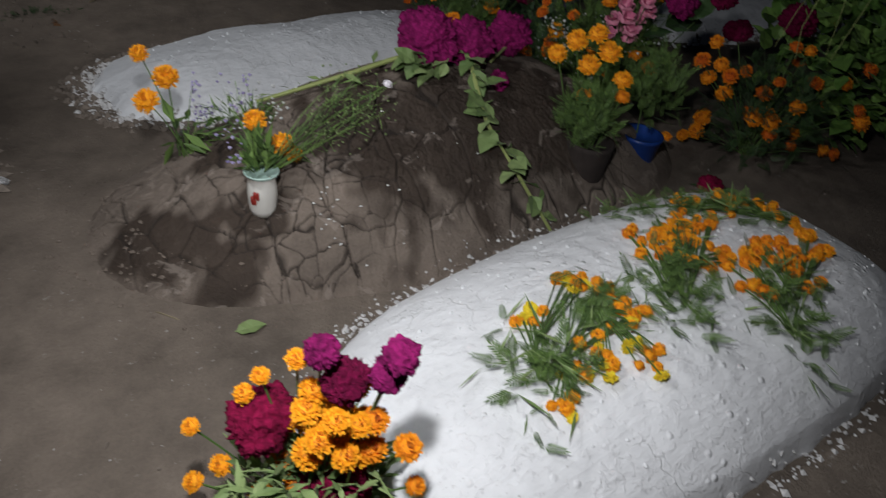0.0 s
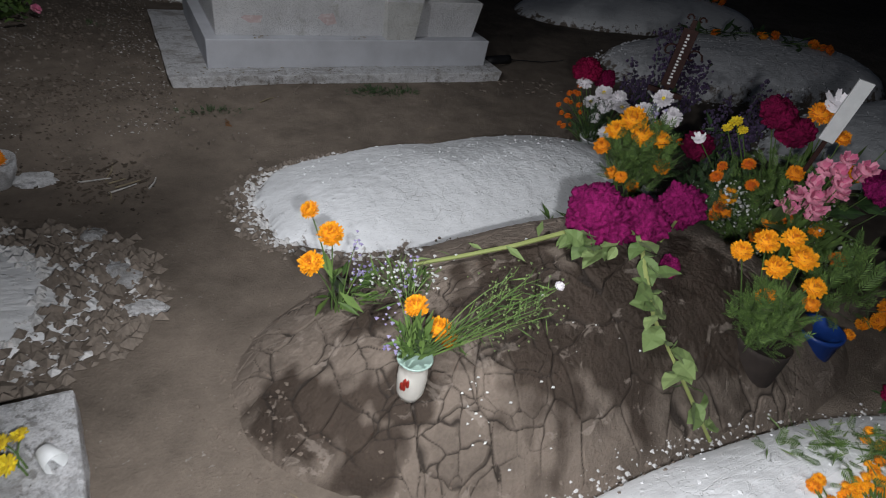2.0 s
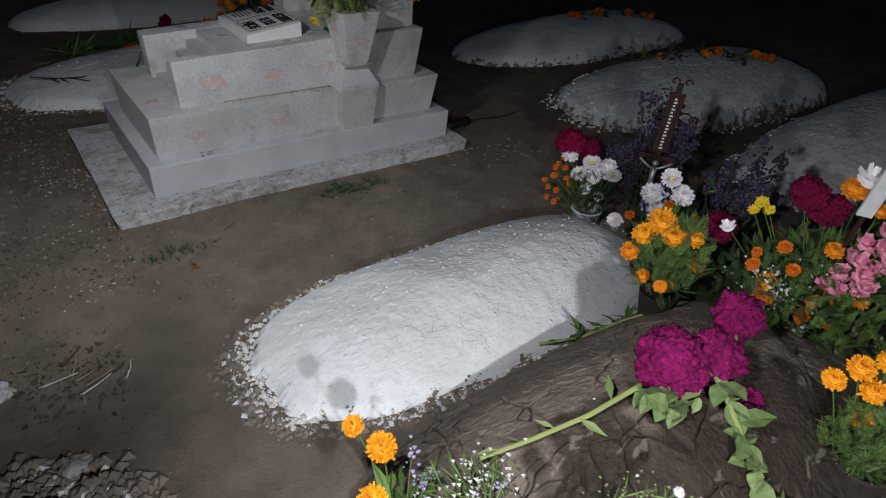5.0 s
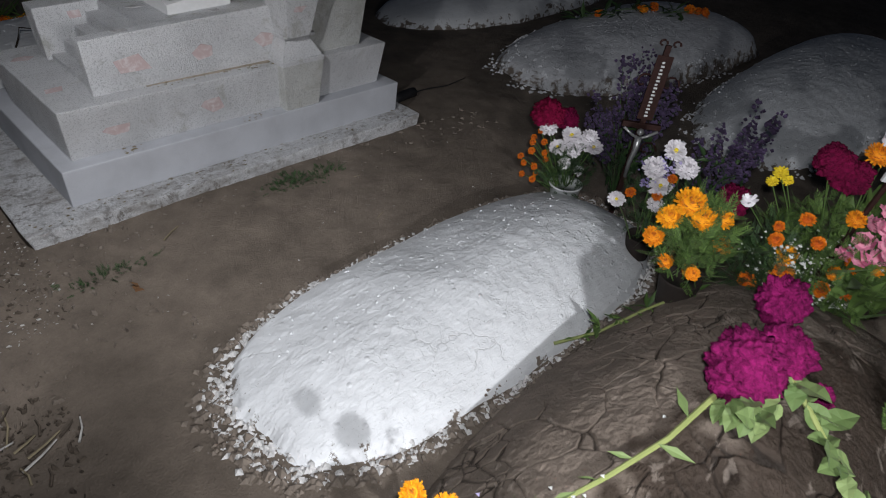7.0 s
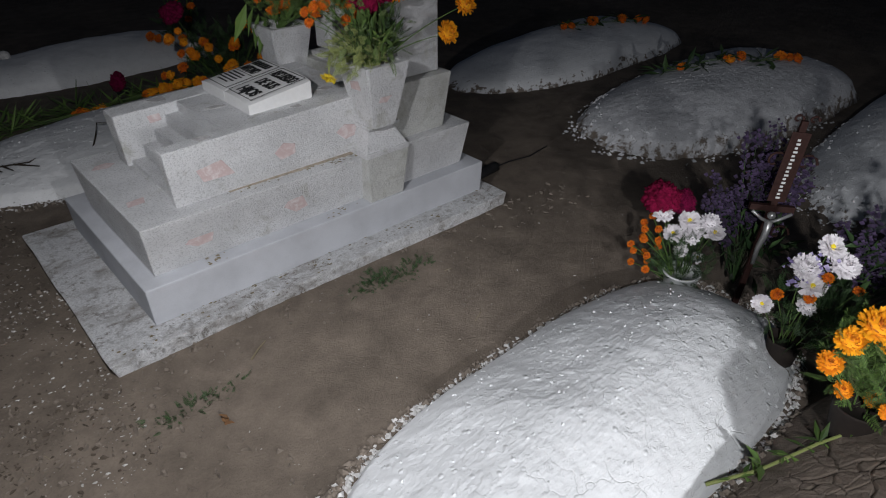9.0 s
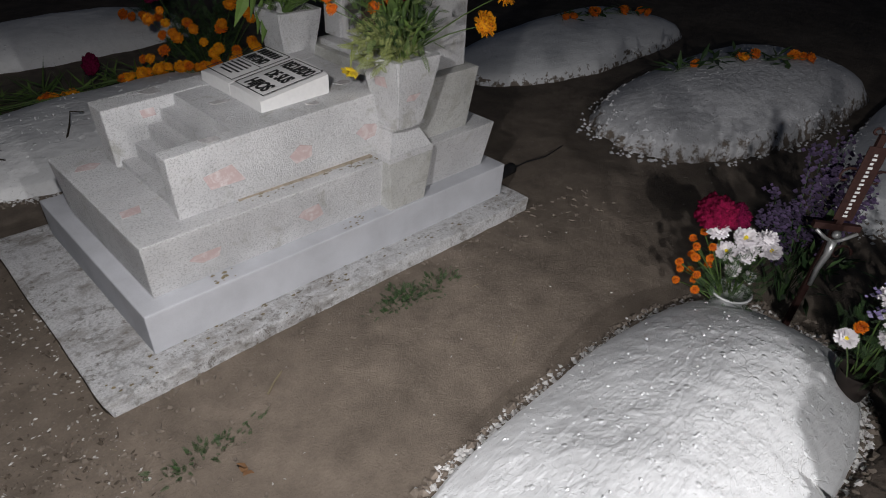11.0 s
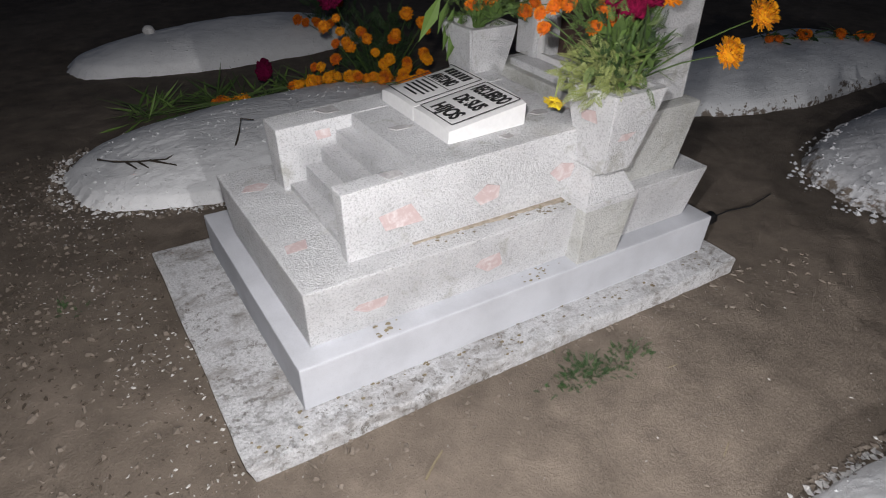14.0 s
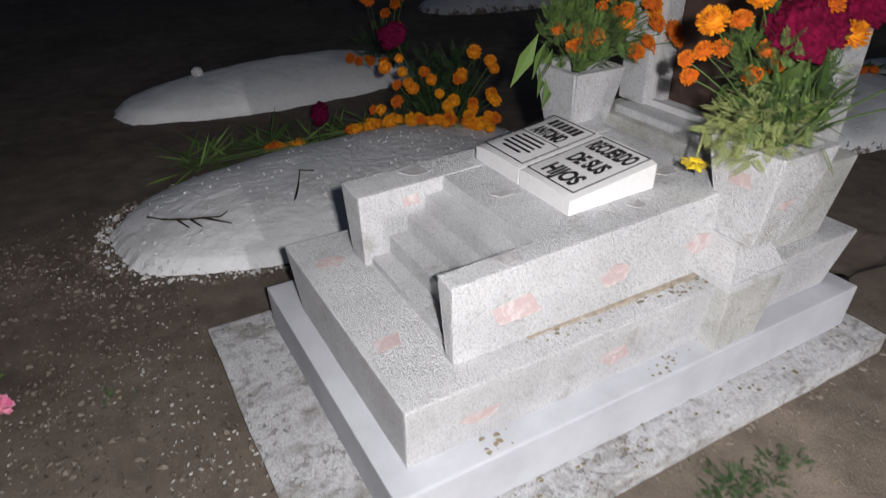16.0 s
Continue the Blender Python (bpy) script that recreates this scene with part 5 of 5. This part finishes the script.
# cut marigold branches strewn over the first mound
def strewn(name, flowers, kinds, greens, label, seed, r, leaf=FEATHER, size=0.055, per=26, spread=0.05, mat=None, blooms=5):
    rnd = random.Random(seed)
    x0, y0 = flowers[0][:2]
    o = Vector((x0, y0, top(x0, y0)))
    ob = thing(name, o, label, "flowers")
    spots = []
    for x, y in greens:
        for _ in range(per):
            px, py = x + rnd.gauss(0, spread), y + rnd.gauss(0, spread)
            spots.append((px - o.x, py - o.y, top(px, py) + rnd.uniform(0.004, 0.035) - o.z))
    for k, (x, y) in enumerate(flowers):
        for q in range(blooms):
            px, py = (x, y) if q == 0 else (x + rnd.gauss(0, 0.025), y + rnd.gauss(0, 0.025))
            rr = r * rnd.uniform(0.75, 1.2)
            p = Vector((px, py, top(px, py) + rr * 0.6)) - o
            head(rnd.choice(kinds), p, rr, (rnd.gauss(-0.35, 0.5), rnd.gauss(-0.2, 0.5), 0.8), ob, rnd.randrange(999))
            g = greens[k % len(greens)]
            bm = bmesh.new()
            path_tube(bm, arc(p, (g[0] - o.x, g[1] - o.y, top(*g) + 0.012 - o.z), 0.012, 4), 0.0022, 0.0018, 3)
            part("stem", bm, M_LEAF, ob)
    leaves("foliage", ob, spots, leaf, size, mat or M_LEAF, seed + 1, None, 0.05, "", 0.35)
    if leaf is FEATHER:
        leaves("thin_foliage", ob, spots[::2], GRASS, 1.5 * size, M_LEAF_PALE, seed + 2, None, 0.12, "", 0.25)
    return ob


strewn("marigold_branch", [(0.62, -3.26), (0.67, -3.30), (0.63, -3.43), (0.68, -3.42), (0.50, -3.45), (0.44, -3.49), (0.36, -3.51), (0.60, -3.52), (0.45, -3.28)], ["gold", "gold", "yellow"],
       [(0.38, -3.37), (0.42, -3.43), (0.58, -3.37), (0.35, -3.43), (0.62, -3.34)], "cut golden marigold branch strewn on a whitewashed mound", 81, 0.0165, blooms=8)
strewn("marigold_branch", [(0.91, -3.24), (1.00, -3.23), (0.96, -3.30), (1.06, -3.26), (1.05, -3.32), (1.17, -3.28), (1.05, -3.40), (0.96, -3.38), (1.10, -3.22)], ["gold", "gold", "orange"],
       [(0.78, -3.43), (0.79, -3.47), (0.84, -3.37), (0.94, -3.36)], "cut golden marigold branch strewn on a whitewashed mound", 83, 0.0165, blooms=8)
strewn("marigold_branch", [(1.09, -3.45), (1.04, -3.51), (1.20, -3.44), (1.25, -3.48), (1.20, -3.54), (1.40, -3.46), (1.34, -3.53)], ["gold", "orange"],
       [(1.00, -3.60), (0.99, -3.66), (1.08, -3.60), (1.12, -3.55)], "cut orange marigold branch strewn on a whitewashed mound", 85, 0.019, blooms=7)
strewn("marigold_branch", [(1.24, -3.17), (1.43, -3.21), (1.52, -3.26), (1.48, -3.34), (1.36, -3.22)], ["gold"],
       [(1.32, -3.26), (1.43, -3.29), (1.06, -3.08), (1.14, -3.14), (1.22, -3.20)], "cut golden marigold branch strewn on a whitewashed mound", 87, 0.0165, blooms=8)

# garland on the mound behind the tomb
strewn("marigold_garland", [(0.52, 2.68), (0.62, 2.64), (0.94, 2.46), (1.02, 2.42), (1.09, 2.37), (1.16, 2.33), (1.23, 2.28), (1.31, 2.23), (1.40, 2.17), (1.49, 2.11), (1.57, 2.06), (1.05, 2.48)], ["orange", "orange", "gold", "small"],
       [(0.06, 2.70), (0.22, 2.74), (0.38, 2.75), (0.52, 2.73), (0.66, 2.68), (0.80, 2.64), (0.95, 2.58), (1.10, 2.52)], "marigold garland with long green stalks along a mound", 91, 0.044, GRASS, 0.24, 34, 0.05, None, 3)
pot_plant((1.50, 2.42, GROUND), strewn_heads(["orange", "orange", "small", "gold"], 36, (1.02, 1.66), (2.30, 2.46), (0.20, 0.62), 0.037, 202, -0.5) + [("wine", (0.78, 2.57, 0.24), 0.07), ("wine", (1.2, 2.45, 0.66), 0.09)],
          "tall bunch of orange marigolds at the head of a mound", M_DARK_POT, 0, 0, (0, 0, 0.3), (0.28, 0.2, 0.30), 520, 92, FEATHER, 0.08, M_LEAF_DARK, "marigold_bunch", "flowers")
pot_plant((1.75, 3.75, GROUND), strewn_heads(["small"], 14, (1.35, 1.95), (3.5, 3.7), (0.2, 0.75), 0.04, 203) + [("lily", (1.72, 3.6, 0.10), 0.08)], "bunch of marigolds at a far mound's head", M_DARK_POT, 0, 0, (0, 0, 0.25), (0.2, 0.2, 0.25), 160, 93, FEATHER, 0.09, M_LEAF_DARK, "marigold_bunch", "flowers")
strewn("marigold_branch", [(3.95, 0.15), (4.22, -0.02), (4.30, -0.10), (4.55, -0.30), (4.65, -0.36)], ["orange", "small"], [(3.8, 0.2), (4.0, 0.1), (4.2, 0.0), (4.4, -0.2)], "marigolds strewn on a weathered far mound", 95, 0.040, LANCE, 0.13, 16, 0.06, M_LEAF_DARK, 2)
strewn("marigold_branch", [(4.30, 1.45), (4.55, 1.40), (4.85, 1.30), (5.05, 1.25)], ["small"], [(4.3, 1.5), (4.6, 1.4), (4.9, 1.3)], "marigolds strewn on a dark far mound", 97, 0.045, LANCE, 0.13, 16, 0.06, M_LEAF_DARK, 2)

# flowers in the stone vases of the tomb
V1 = [("crimson", (1.10, 0.02, 1.13), 0.092), ("small", (1.04, 0.06, 1.085), 0.026), ("small", (1.06, 0.045, 1.05), 0.030), ("small", (1.02, 0.07, 1.025), 0.027), ("small", (1.08, 0.03, 1.015), 0.027), ("small", (0.89, 0.16, 1.06), 0.024),
      ("small", (0.92, 0.14, 1.08), 0.026), ("small", (0.96, 0.12, 1.085), 0.026), ("orange", (1.19, -0.04, 1.12), 0.040), ("gold", (1.42, -0.19, 1.075), 0.050), ("gold", (1.36, -0.155, 0.965), 0.050), ("orange", (0.92, 0.13, 1.15), 0.040), ("small", (0.98, 0.10, 1.15), 0.028),
      ("small", (0.90, 0.15, 1.02), 0.024), ("crimson", (1.24, -0.02, 1.18), 0.07), ("small", (1.13, -0.01, 1.19), 0.03), ("orange", (1.02, 0.09, 1.2), 0.035)]
vase = bouquet("vase_flowers", (1.105, 0.025, 0.845), V1, "marigolds and a crimson cockscomb in a stone vase", "bouquet", (-0.45, -0.4, 0.2))
leaves("foliage", vase, cloud((-0.01, 0.0, 0.12), (0.14, 0.11, 0.12), 210, 101), FEATHER, 0.048, M_LEAF_DARK, 101, (0, 0, -0.1), 0.1)
leaves("upright_foliage", vase, cloud((-0.01, -0.02, 0.10), (0.11, 0.09, 0.09), 70, 107), LANCE, 0.075, M_LEAF, 107, (0, 0, -0.3), -0.2, "", 0.35)
leaves("tall_foliage", vase, cloud((-0.01, -0.02, 0.10), (0.06, 0.06, 0.09), 60, 102), LANCE, 0.14, M_LEAF, 102, (0, 0, -0.2), 0.1)
leaves("thin_foliage", vase, cloud((0.0, -0.02, 0.12), (0.17, 0.13, 0.13), 34, 106), FEATHER, 0.06, M_LEAF_PALE, 106, (0, 0, 0.1), 0.9)
leaves("dry_foliage", vase, cloud((-0.06, 0.01, 0.07), (0.13, 0.10, 0.10), 460, 103), FEATHER, 0.045, M_STEM, 103, (0, 0, 0), 0.5, "withered pale green foliage")
leaves("top_foliage", vase, cloud((-0.03, 0.02, 0.22), (0.16, 0.10, 0.09), 190, 108), FEATHER, 0.05, M_LEAF, 108, (0, 0, 0), 0.1)
p = Vector((0.945, 0.12, 0.80)) - Vector((1.105, 0.025, 0.845))
head("yellow", p, 0.036, (-0.4, -0.3, -0.6), vase, 3)
bm = bmesh.new()
path_tube(bm, [(-0.05, 0.02, 0.04), (-0.11, 0.06, 0.10), (-0.15, 0.09, 0.06), p], 0.004, 0.003, 5)
part("bent_stem", bm, M_STEM, vase)
V2 = strewn_heads(["small"], 24, (1.00, 1.36), (0.74, 0.84), (0.93, 1.18), 0.028, 204, -0.5) + [("orange", (1.30, 0.66, 1.06), 0.04), ("orange", (1.22, 0.70, 1.02), 0.036), ("crimson", (1.12, 0.80, 1.22), 0.08)]
vase = bouquet("vase_flowers", (1.105, 0.775, 0.865), V2, "small orange marigolds in the far stone vase", "bouquet")
leaves("foliage", vase, cloud((0.03, 0, 0.13), (0.17, 0.14, 0.13), 480, 104), FEATHER, 0.065, M_LEAF, 104, (0, 0, -0.1), 0.2)
leaves("large_leaf", vase, [(-0.10, 0.06, 0.10), (-0.08, 0.05, 0.07), (-0.12, 0.08, 0.12), (-0.06, 0.02, 0.05)], LANCE, 0.17, M_LEAF, 105, (0.1, 0, 0.2), 1.7, "broad drooping leaf", 0.2)

M_LITTER = plain_material("dark_litter", (0.105, 0.082, 0.062), 0.9, 0, 0.5, 40)
M_CHIP = plain_material("pale_chip", (0.62, 0.60, 0.57), 0.9, 0, 0.5, 50)


def scatter(name, area, count, mat, size, label, seed, flat=0.5, straw=False):
    """Small loose stuff over a stretch of ground."""
    rnd = random.Random(seed)
    (x0, x1), (y0, y1) = area
    verts, faces = [], []
    for _ in range(count):
        x, y = rnd.uniform(x0, x1), rnd.uniform(y0, y1)
        if noise.noise(Vector((x * 2.2, y * 2.2, seed))) < rnd.uniform(-0.25, 0.42):
            continue
        z = ground_z(x, y)
        a, r = rnd.uniform(0, 6.28), size * rnd.uniform(0.3, 1.0) ** 2.6
        l, w = (r * 4, r * 0.22) if straw else (r * 1.15, r * rnd.uniform(0.25, 0.85))
        b = len(verts)
        ca, sa = math.cos(a), math.sin(a)
        if straw:
            ring = [(-l, -w), (l * 0.9, -w * 0.8), (l, w), (-l * 0.8, w * 0.9)]
        else:
            ring = [(l * rnd.uniform(0.35, 1.3) * math.cos(q), w * rnd.uniform(0.35, 1.3) * math.sin(q)) for q in [1.257 * k + rnd.uniform(-0.45, 0.45) for k in range(5)]]
        up = w if straw else r * flat * rnd.uniform(0.5, 1.0)
        n = len(ring)
        for f, h in ((1.0, 0.0), (0.62, up)):
            for dx, dy in ring:
                verts.append((x + f * (dx * ca - dy * sa), y + f * (dx * sa + dy * ca), z + 0.001 + h * rnd.uniform(0.3, 1.5)))
        faces += [(b + k, b + (k + 1) % n, b + n + (k + 1) % n, b + n + k) for k in range(n)] + [tuple(range(b + n, b + 2 * n))]
    ob = place(name, raw_mesh(name, verts, faces, mat, False))
    return tagged(ob, label, "litter", kind="stuff")


# ---- small things on the ground ----
stone = thing("round_stone", (0.38, 4.05, top(0.38, 4.05)), "small round whitish stone on a mound", "stone")
bm = bmesh.new()
bmesh.ops.create_icosphere(bm, subdivisions=3, radius=0.045)
for v in bm.verts:
    v.co *= 1 + 0.12 * noise.noise(v.co * 30)
    v.co.z = v.co.z * 0.85 + 0.02
part("stone", bm, M_CRUMB, stone, smooth=True)

twig = thing("dry_twig", (-0.11, 1.83, top(-0.11, 1.83) + 0.004), "forked dry dark twig lying on a whitewashed mound", "twig")
M_TWIG = plain_material("dry_bark", (0.05, 0.038, 0.028), 0.85, 0, 0.4)
for pts in ([(-0.16, 0.14, 0), (-0.10, 0.05, 0.012), (0, 0, 0.01), (0.12, -0.06, 0.02), (0.20, 0.02, 0.012)], [(0, 0, 0.01), (0.03, -0.10, 0.012)], [(0.05, -0.025, 0.015), (0.15, -0.13, 0.01)], [(-0.05, 0.02, 0.01), (-0.02, -0.08, 0.012)]):
    bm = bmesh.new()
    path_tube(bm, pts, 0.006, 0.003, 5)
    part("branch", bm, M_TWIG, twig)
twig2 = thing("dry_twig", (0.33, 1.72, top(0.33, 1.72) + 0.004), "thin dry stick standing from a mound", "twig")
bm = bmesh.new()
path_tube(bm, [(0, 0, -0.01), (0.05, 0.08, 0.03), (0.09, 0.16, 0.07), (0.15, 0.14, 0.06)], 0.006, 0.003, 5)
part("branch", bm, M_TWIG, twig2)

pipe = thing("rubber_pipe", (1.98, 0.17, top(1.98, 0.17) + 0.028), "stub of black rubber pipe lying by the tomb", "pipe")
bm = bmesh.new()
path_tube(bm, [(-0.14, -0.02, 0), (-0.07, -0.01, 0), (0, 0, 0), (0.06, 0.005, 0)], 0.030, 0.030, 14)
part("tube", bm, M_BLACK, pipe, smooth=True)
bm = bmesh.new()
path_tube(bm, [(0.05, 0, 0), (0.20, 0.02, -0.015), (0.35, 0.0, -0.02), (0.55, 0.03, -0.02)], 0.004, 0.003, 5)
part("wire", bm, M_BLACK, pipe, "thin dark wire")

# pale stone block with yellow flowers
block = thing("stone_block", (-0.86, -2.52, GROUND), "low pale concrete block beside the path", "block")
bm = bmesh.new()
box(bm, (-0.22, -0.26, -0.02), (0.22, 0.24, 0.13), 0, 0.012)
rough_up(bm, 6, 0.006, 12)
part("block", bm, M_SLAB, block, m=pose(0, 0, 0, 0, 0, 3))
bouquet("yellow_flowers", (-0.76, -2.50, 0.10), [("yellow", (-0.75, -2.44, 0.155), 0.022), ("yellow", (-0.78, -2.46, 0.16), 0.024), ("yellow", (-0.77, -2.51, 0.15), 0.024)], "small yellow flowers lying on the block", "flowers")
pot = thing("plastic_cup", (-0.71, -2.47, 0.10), "torn white plastic cup lying on the block", "cup")
turned("cup", [(0.018, 0), (0.020, 0.002), (0.026, 0.05), (0.024, 0.05), (0.019, 0.006)], M_WHITE_PLASTIC, pot, m=pose(0, 0, 0.022, 90, 0, 30))
bowl = thing("flower_bowl", (-0.93, -0.95, ground_z(-0.93, -0.95)), "pale clay bowl with yellow and orange flowers", "bowl")
turned("bowl", [(0.05, -0.01), (0.06, 0.0), (0.085, 0.06), (0.09, 0.11), (0.082, 0.11), (0.075, 0.06)], M_SLAB, bowl)
for k, (dx, dy, dz, kind) in enumerate(((0.0, 0.02, 0.14, "orange"), (-0.06, 0.05, 0.15, "yellow"), (0.03, -0.04, 0.13, "orange"), (-0.05, -0.05, 0.14, "orange"), (-0.10, 0.12, 0.22, "yellow"))):
    head(kind, (dx, dy, dz), 0.035, (0.2, -0.4, 0.9), bowl, k)
scatter("dark_litter", ((-1.1, -0.35), (-1.35, -0.7)), 260, M_TWIG, 0.014, "dark dry leaf litter on the earth", 128)
# stones and litter by the crumbling mound
for k, (x, y, r) in enumerate(((-0.80, -0.95, 0.07), (-0.92, -0.80, 0.06), (-0.60, -1.42, 0.05), (-0.53, -1.66, 0.06), (-0.48, -1.86, 0.05))):
    rock = thing("rock", (x, y, top(x, y)), "pale rough stone by the crumbling mound", "stone", "stones by the mound")
    bm = bmesh.new()
    bmesh.ops.create_icosphere(bm, subdivisions=3, radius=r)
    for v in bm.verts:
        v.co *= 1 + 0.55 * noise.noise(v.co * 14 + Vector((k, 0, 0))) + 0.25 * noise.noise(v.co * 40 + Vector((k, 3, 0)))
        v.co.x, v.co.y, v.co.z = v.co.x * 1.25, v.co.y * 0.75, v.co.z * 0.45
    part("stone", bm, M_SLAB, rock, m=pose(0, 0, 0, 0, 0, 40 * k))


M_DRY = plant_material("dry_leaf_brown", (0.10, 0.045, 0.02), (0.24, 0.13, 0.06), 0.8, 60)


def tuft(x, y, rx, ry, n, seed, label="low green weeds growing in the earth", dull=False):
    rnd = random.Random(seed)
    ob = thing("weeds", (x, y, top(x, y)), label, "grass")
    spots = []
    for _ in range(n):
        px, py = rnd.gauss(0, rx), rnd.gauss(0, ry)
        spots.append((px, py, top(x + px, y + py) - ob.location.z + 0.002))
    return leaves("foliage", ob, spots, FEATHER, 0.026, M_LEAF_DARK, seed, (0, 0, -0.08), 0.25)


tuft(0.85, -0.27, 0.06, 0.03, 190, 111)
tuft(1.02, -0.28, 0.06, 0.03, 110, 112)
tuft(-0.05, -0.43, 0.09, 0.02, 90, 113, "flattened dull green weeds on the path", True)
stick = thing("dry_stick", (0.25, -0.33, top(0.25, -0.33) + 0.004), "short pale dry straw stick lying on the path", "stick")
bm = bmesh.new()
path_tube(bm, [(-0.045, -0.03, 0), (0, 0.002, 0.003), (0.045, 0.03, 0)], 0.004, 0.003, 5)
part("stick", bm, M_STRAW, stick)
rnd = random.Random(151)
for k in range(11):
    x, y, a, l = -0.50 + rnd.gauss(0, 0.07), -1.00 + rnd.gauss(0, 0.06), rnd.gauss(0.9, 0.5), rnd.uniform(0.025, 0.075)
    stalk_ob = thing("dry_stalk", (x, y, top(x, y) + 0.004), "short dry stalk in a heap of litter on the earth", "stalk", "dry stalks on the path")
    bm = bmesh.new()
    path_tube(bm, [(-l * math.cos(a), -l * math.sin(a), 0), (0.004, 0.0, 0.004), (l * math.cos(a + 0.15), l * math.sin(a + 0.15), 0.002)], 0.0042, 0.0026, 5)
    part("stalk", bm, (M_STRAW, M_LITTER, M_CHIP)[k % 3], stalk_ob)
scatter("dark_litter", ((-0.72, -0.34), (-1.16, -0.84)), 420, M_LITTER, 0.016, "dark torn leaf litter beside the path", 152)
dry = thing("dry_leaf", (0.01, -0.56, top(0.01, -0.56) + 0.004), "crumpled brown dry leaf on the path", "leaf")
leaves("leaf", dry, [(0, 0, 0), (0.008, 0.01, 0.004), (-0.01, 0.004, 0.003)], BROAD, 0.04, M_DRY, 117, None, -0.2)
tuft(-0.55, 0.95, 0.03, 0.03, 20, 114)
leaf = thing("fallen_leaf", (-0.07, -2.82, top(-0.07, -2.82) + 0.004), "single green leaf fallen on the earth", "leaf")
leaves("leaf", leaf, [(0, 0, 0), (0.01, 0.005, 0.003)], BROAD, 0.06, M_LEAF_PALE, 115, (-0.1, 0, 0), 0.0)
weeds = thing("weeds", (-0.85, 1.05, GROUND), "leafy weeds with pink flowers at a white mound", "grass")
leaves("leaves", weeds, cloud((-0.08, 0, 0.2), (0.12, 0.35, 0.2), 150, 116), BROAD, 0.07, M_LEAF, 116, (0, 0, -0.2), 0.1)
head("pink", (0.02, -0.05, 0.10), 0.035, (0.3, -0.4, 0.8), weeds, 1)


scatter("pale_chips", ((-1.4, -0.2), (-0.6, 2.0)), 6200, M_CHIP, 0.0085, "pale chips and petals strewn over the earth", 121)
scatter("clods", ((-1.6, 0.1), (-1.0, 2.4)), 5200, M_CLOD, 0.017, "loose brown clods on the earth", 122, 0.9)
scatter("clods", ((-1.5, -0.2), (-0.8, 2.2)), 9000, M_CLOD, 0.010, "fine crumbs of brown earth", 130, 0.9)
scatter("pale_chips", ((-1.0, 3.0), (-3.2, -0.2)), 700, M_CHIP, 0.007, "pale chips strewn over the path", 123)
scatter("clods", ((-0.2, 2.2), (-0.40, -0.13)), 420, M_CLOD, 0.014, "crumbs of earth along the tomb's slab", 124)
scatter("clods", ((-1.5, 3.0), (-4.2, -0.4)), 900, M_CLOD, 0.010, "small brown crumbs on the path", 125)
scatter("clods", ((-1.6, -0.2), (-1.0, 2.4)), 9000, M_LITTER, 0.0135, "dark crumbs of damp earth and leaves", 129)
scatter("straw", ((-1.4, 2.6), (-3.0, 1.6)), 170, M_STRAW, 0.012, "bits of dry straw on the earth", 126, straw=True)
scatter("clods", ((-0.1, 1.9), (-0.165, -0.13)), 260, M_CLOD, 0.016, "crumbs of earth along the slab's edge", 127)


def ledge_litter(area, z, n, seed):
    rnd = random.Random(seed)
    verts, faces = [], []
    for _ in range(n):
        x, y, r = rnd.uniform(*area[0]), rnd.uniform(*area[1]), rnd.uniform(0.0018, 0.0065)
        b = len(verts)
        for k in range(5):
            a = 1.257 * k + rnd.uniform(-0.4, 0.4)
            verts.append((x + 1.5 * r * math.cos(a), y + r * math.sin(a), z + 0.001 + r * rnd.uniform(0, 0.5)))
        faces.append((b, b + 1, b + 2, b + 3, b + 4))
    tagged(place("dry_litter", raw_mesh("dry_litter", verts, faces, M_STRAW, False)), "dry leaf crumbs on a ledge of the tomb", "litter", kind="stuff")


ledge_litter(((0.85, 1.02), (0.030, 0.085)), 0.456, 24, 131)
ledge_litter(((0.35, 1.02), (0.050, 0.088)), 0.456, 26, 135)
ledge_litter(((0.25, 0.34), (-0.008, 0.05)), 0.232, 14, 132)
ledge_litter(((0.8, 1.0), (-0.008, 0.05)), 0.232, 16, 133)
ledge_litter(((-0.18, 1.7), (-0.12, -0.01)), 0.072, 70, 134)

red = thing("red_cockscomb", (1.77, -2.97, top(1.77, -2.97)), "small fallen dark red cockscomb on the earth", "flower")
head("crimson", (0, 0, 0.02), 0.05, (0, -0.2, 1), red, 1)
leaves("leaves", red, cloud((0, 0, 0.01), (0.08, 0.05, 0.01), 14, 7), LANCE, 0.06, M_LEAF_DARK, 7, (0, 0, 0), 0.1)


def petals(x, y, n, spread, seed):
    rnd = random.Random(seed)
    verts, faces = [], []
    for _ in range(n):
        px, py, r = x + rnd.gauss(0, spread), y + rnd.gauss(0, spread * 1.6), rnd.uniform(0.003, 0.007)
        z, b = top(px, py) + 0.003, len(verts)
        verts += [(px + r, py, z), (px, py + r * 0.7, z + 0.002), (px - r, py, z), (px, py - r * 0.7, z + 0.002)]
        faces.append((b, b + 1, b + 2, b + 3))
    tagged(place("fallen_petals", raw_mesh("fallen_petals", verts, faces, M_TINY_WHITE, False)), "fallen white petals on the mud", "petals", kind="stuff")


petals(0.27, -2.68, 16, 0.025, 141)
petals(0.60, -2.70, 12, 0.16, 142)
petals(0.30, -2.95, 12, 0.12, 143)
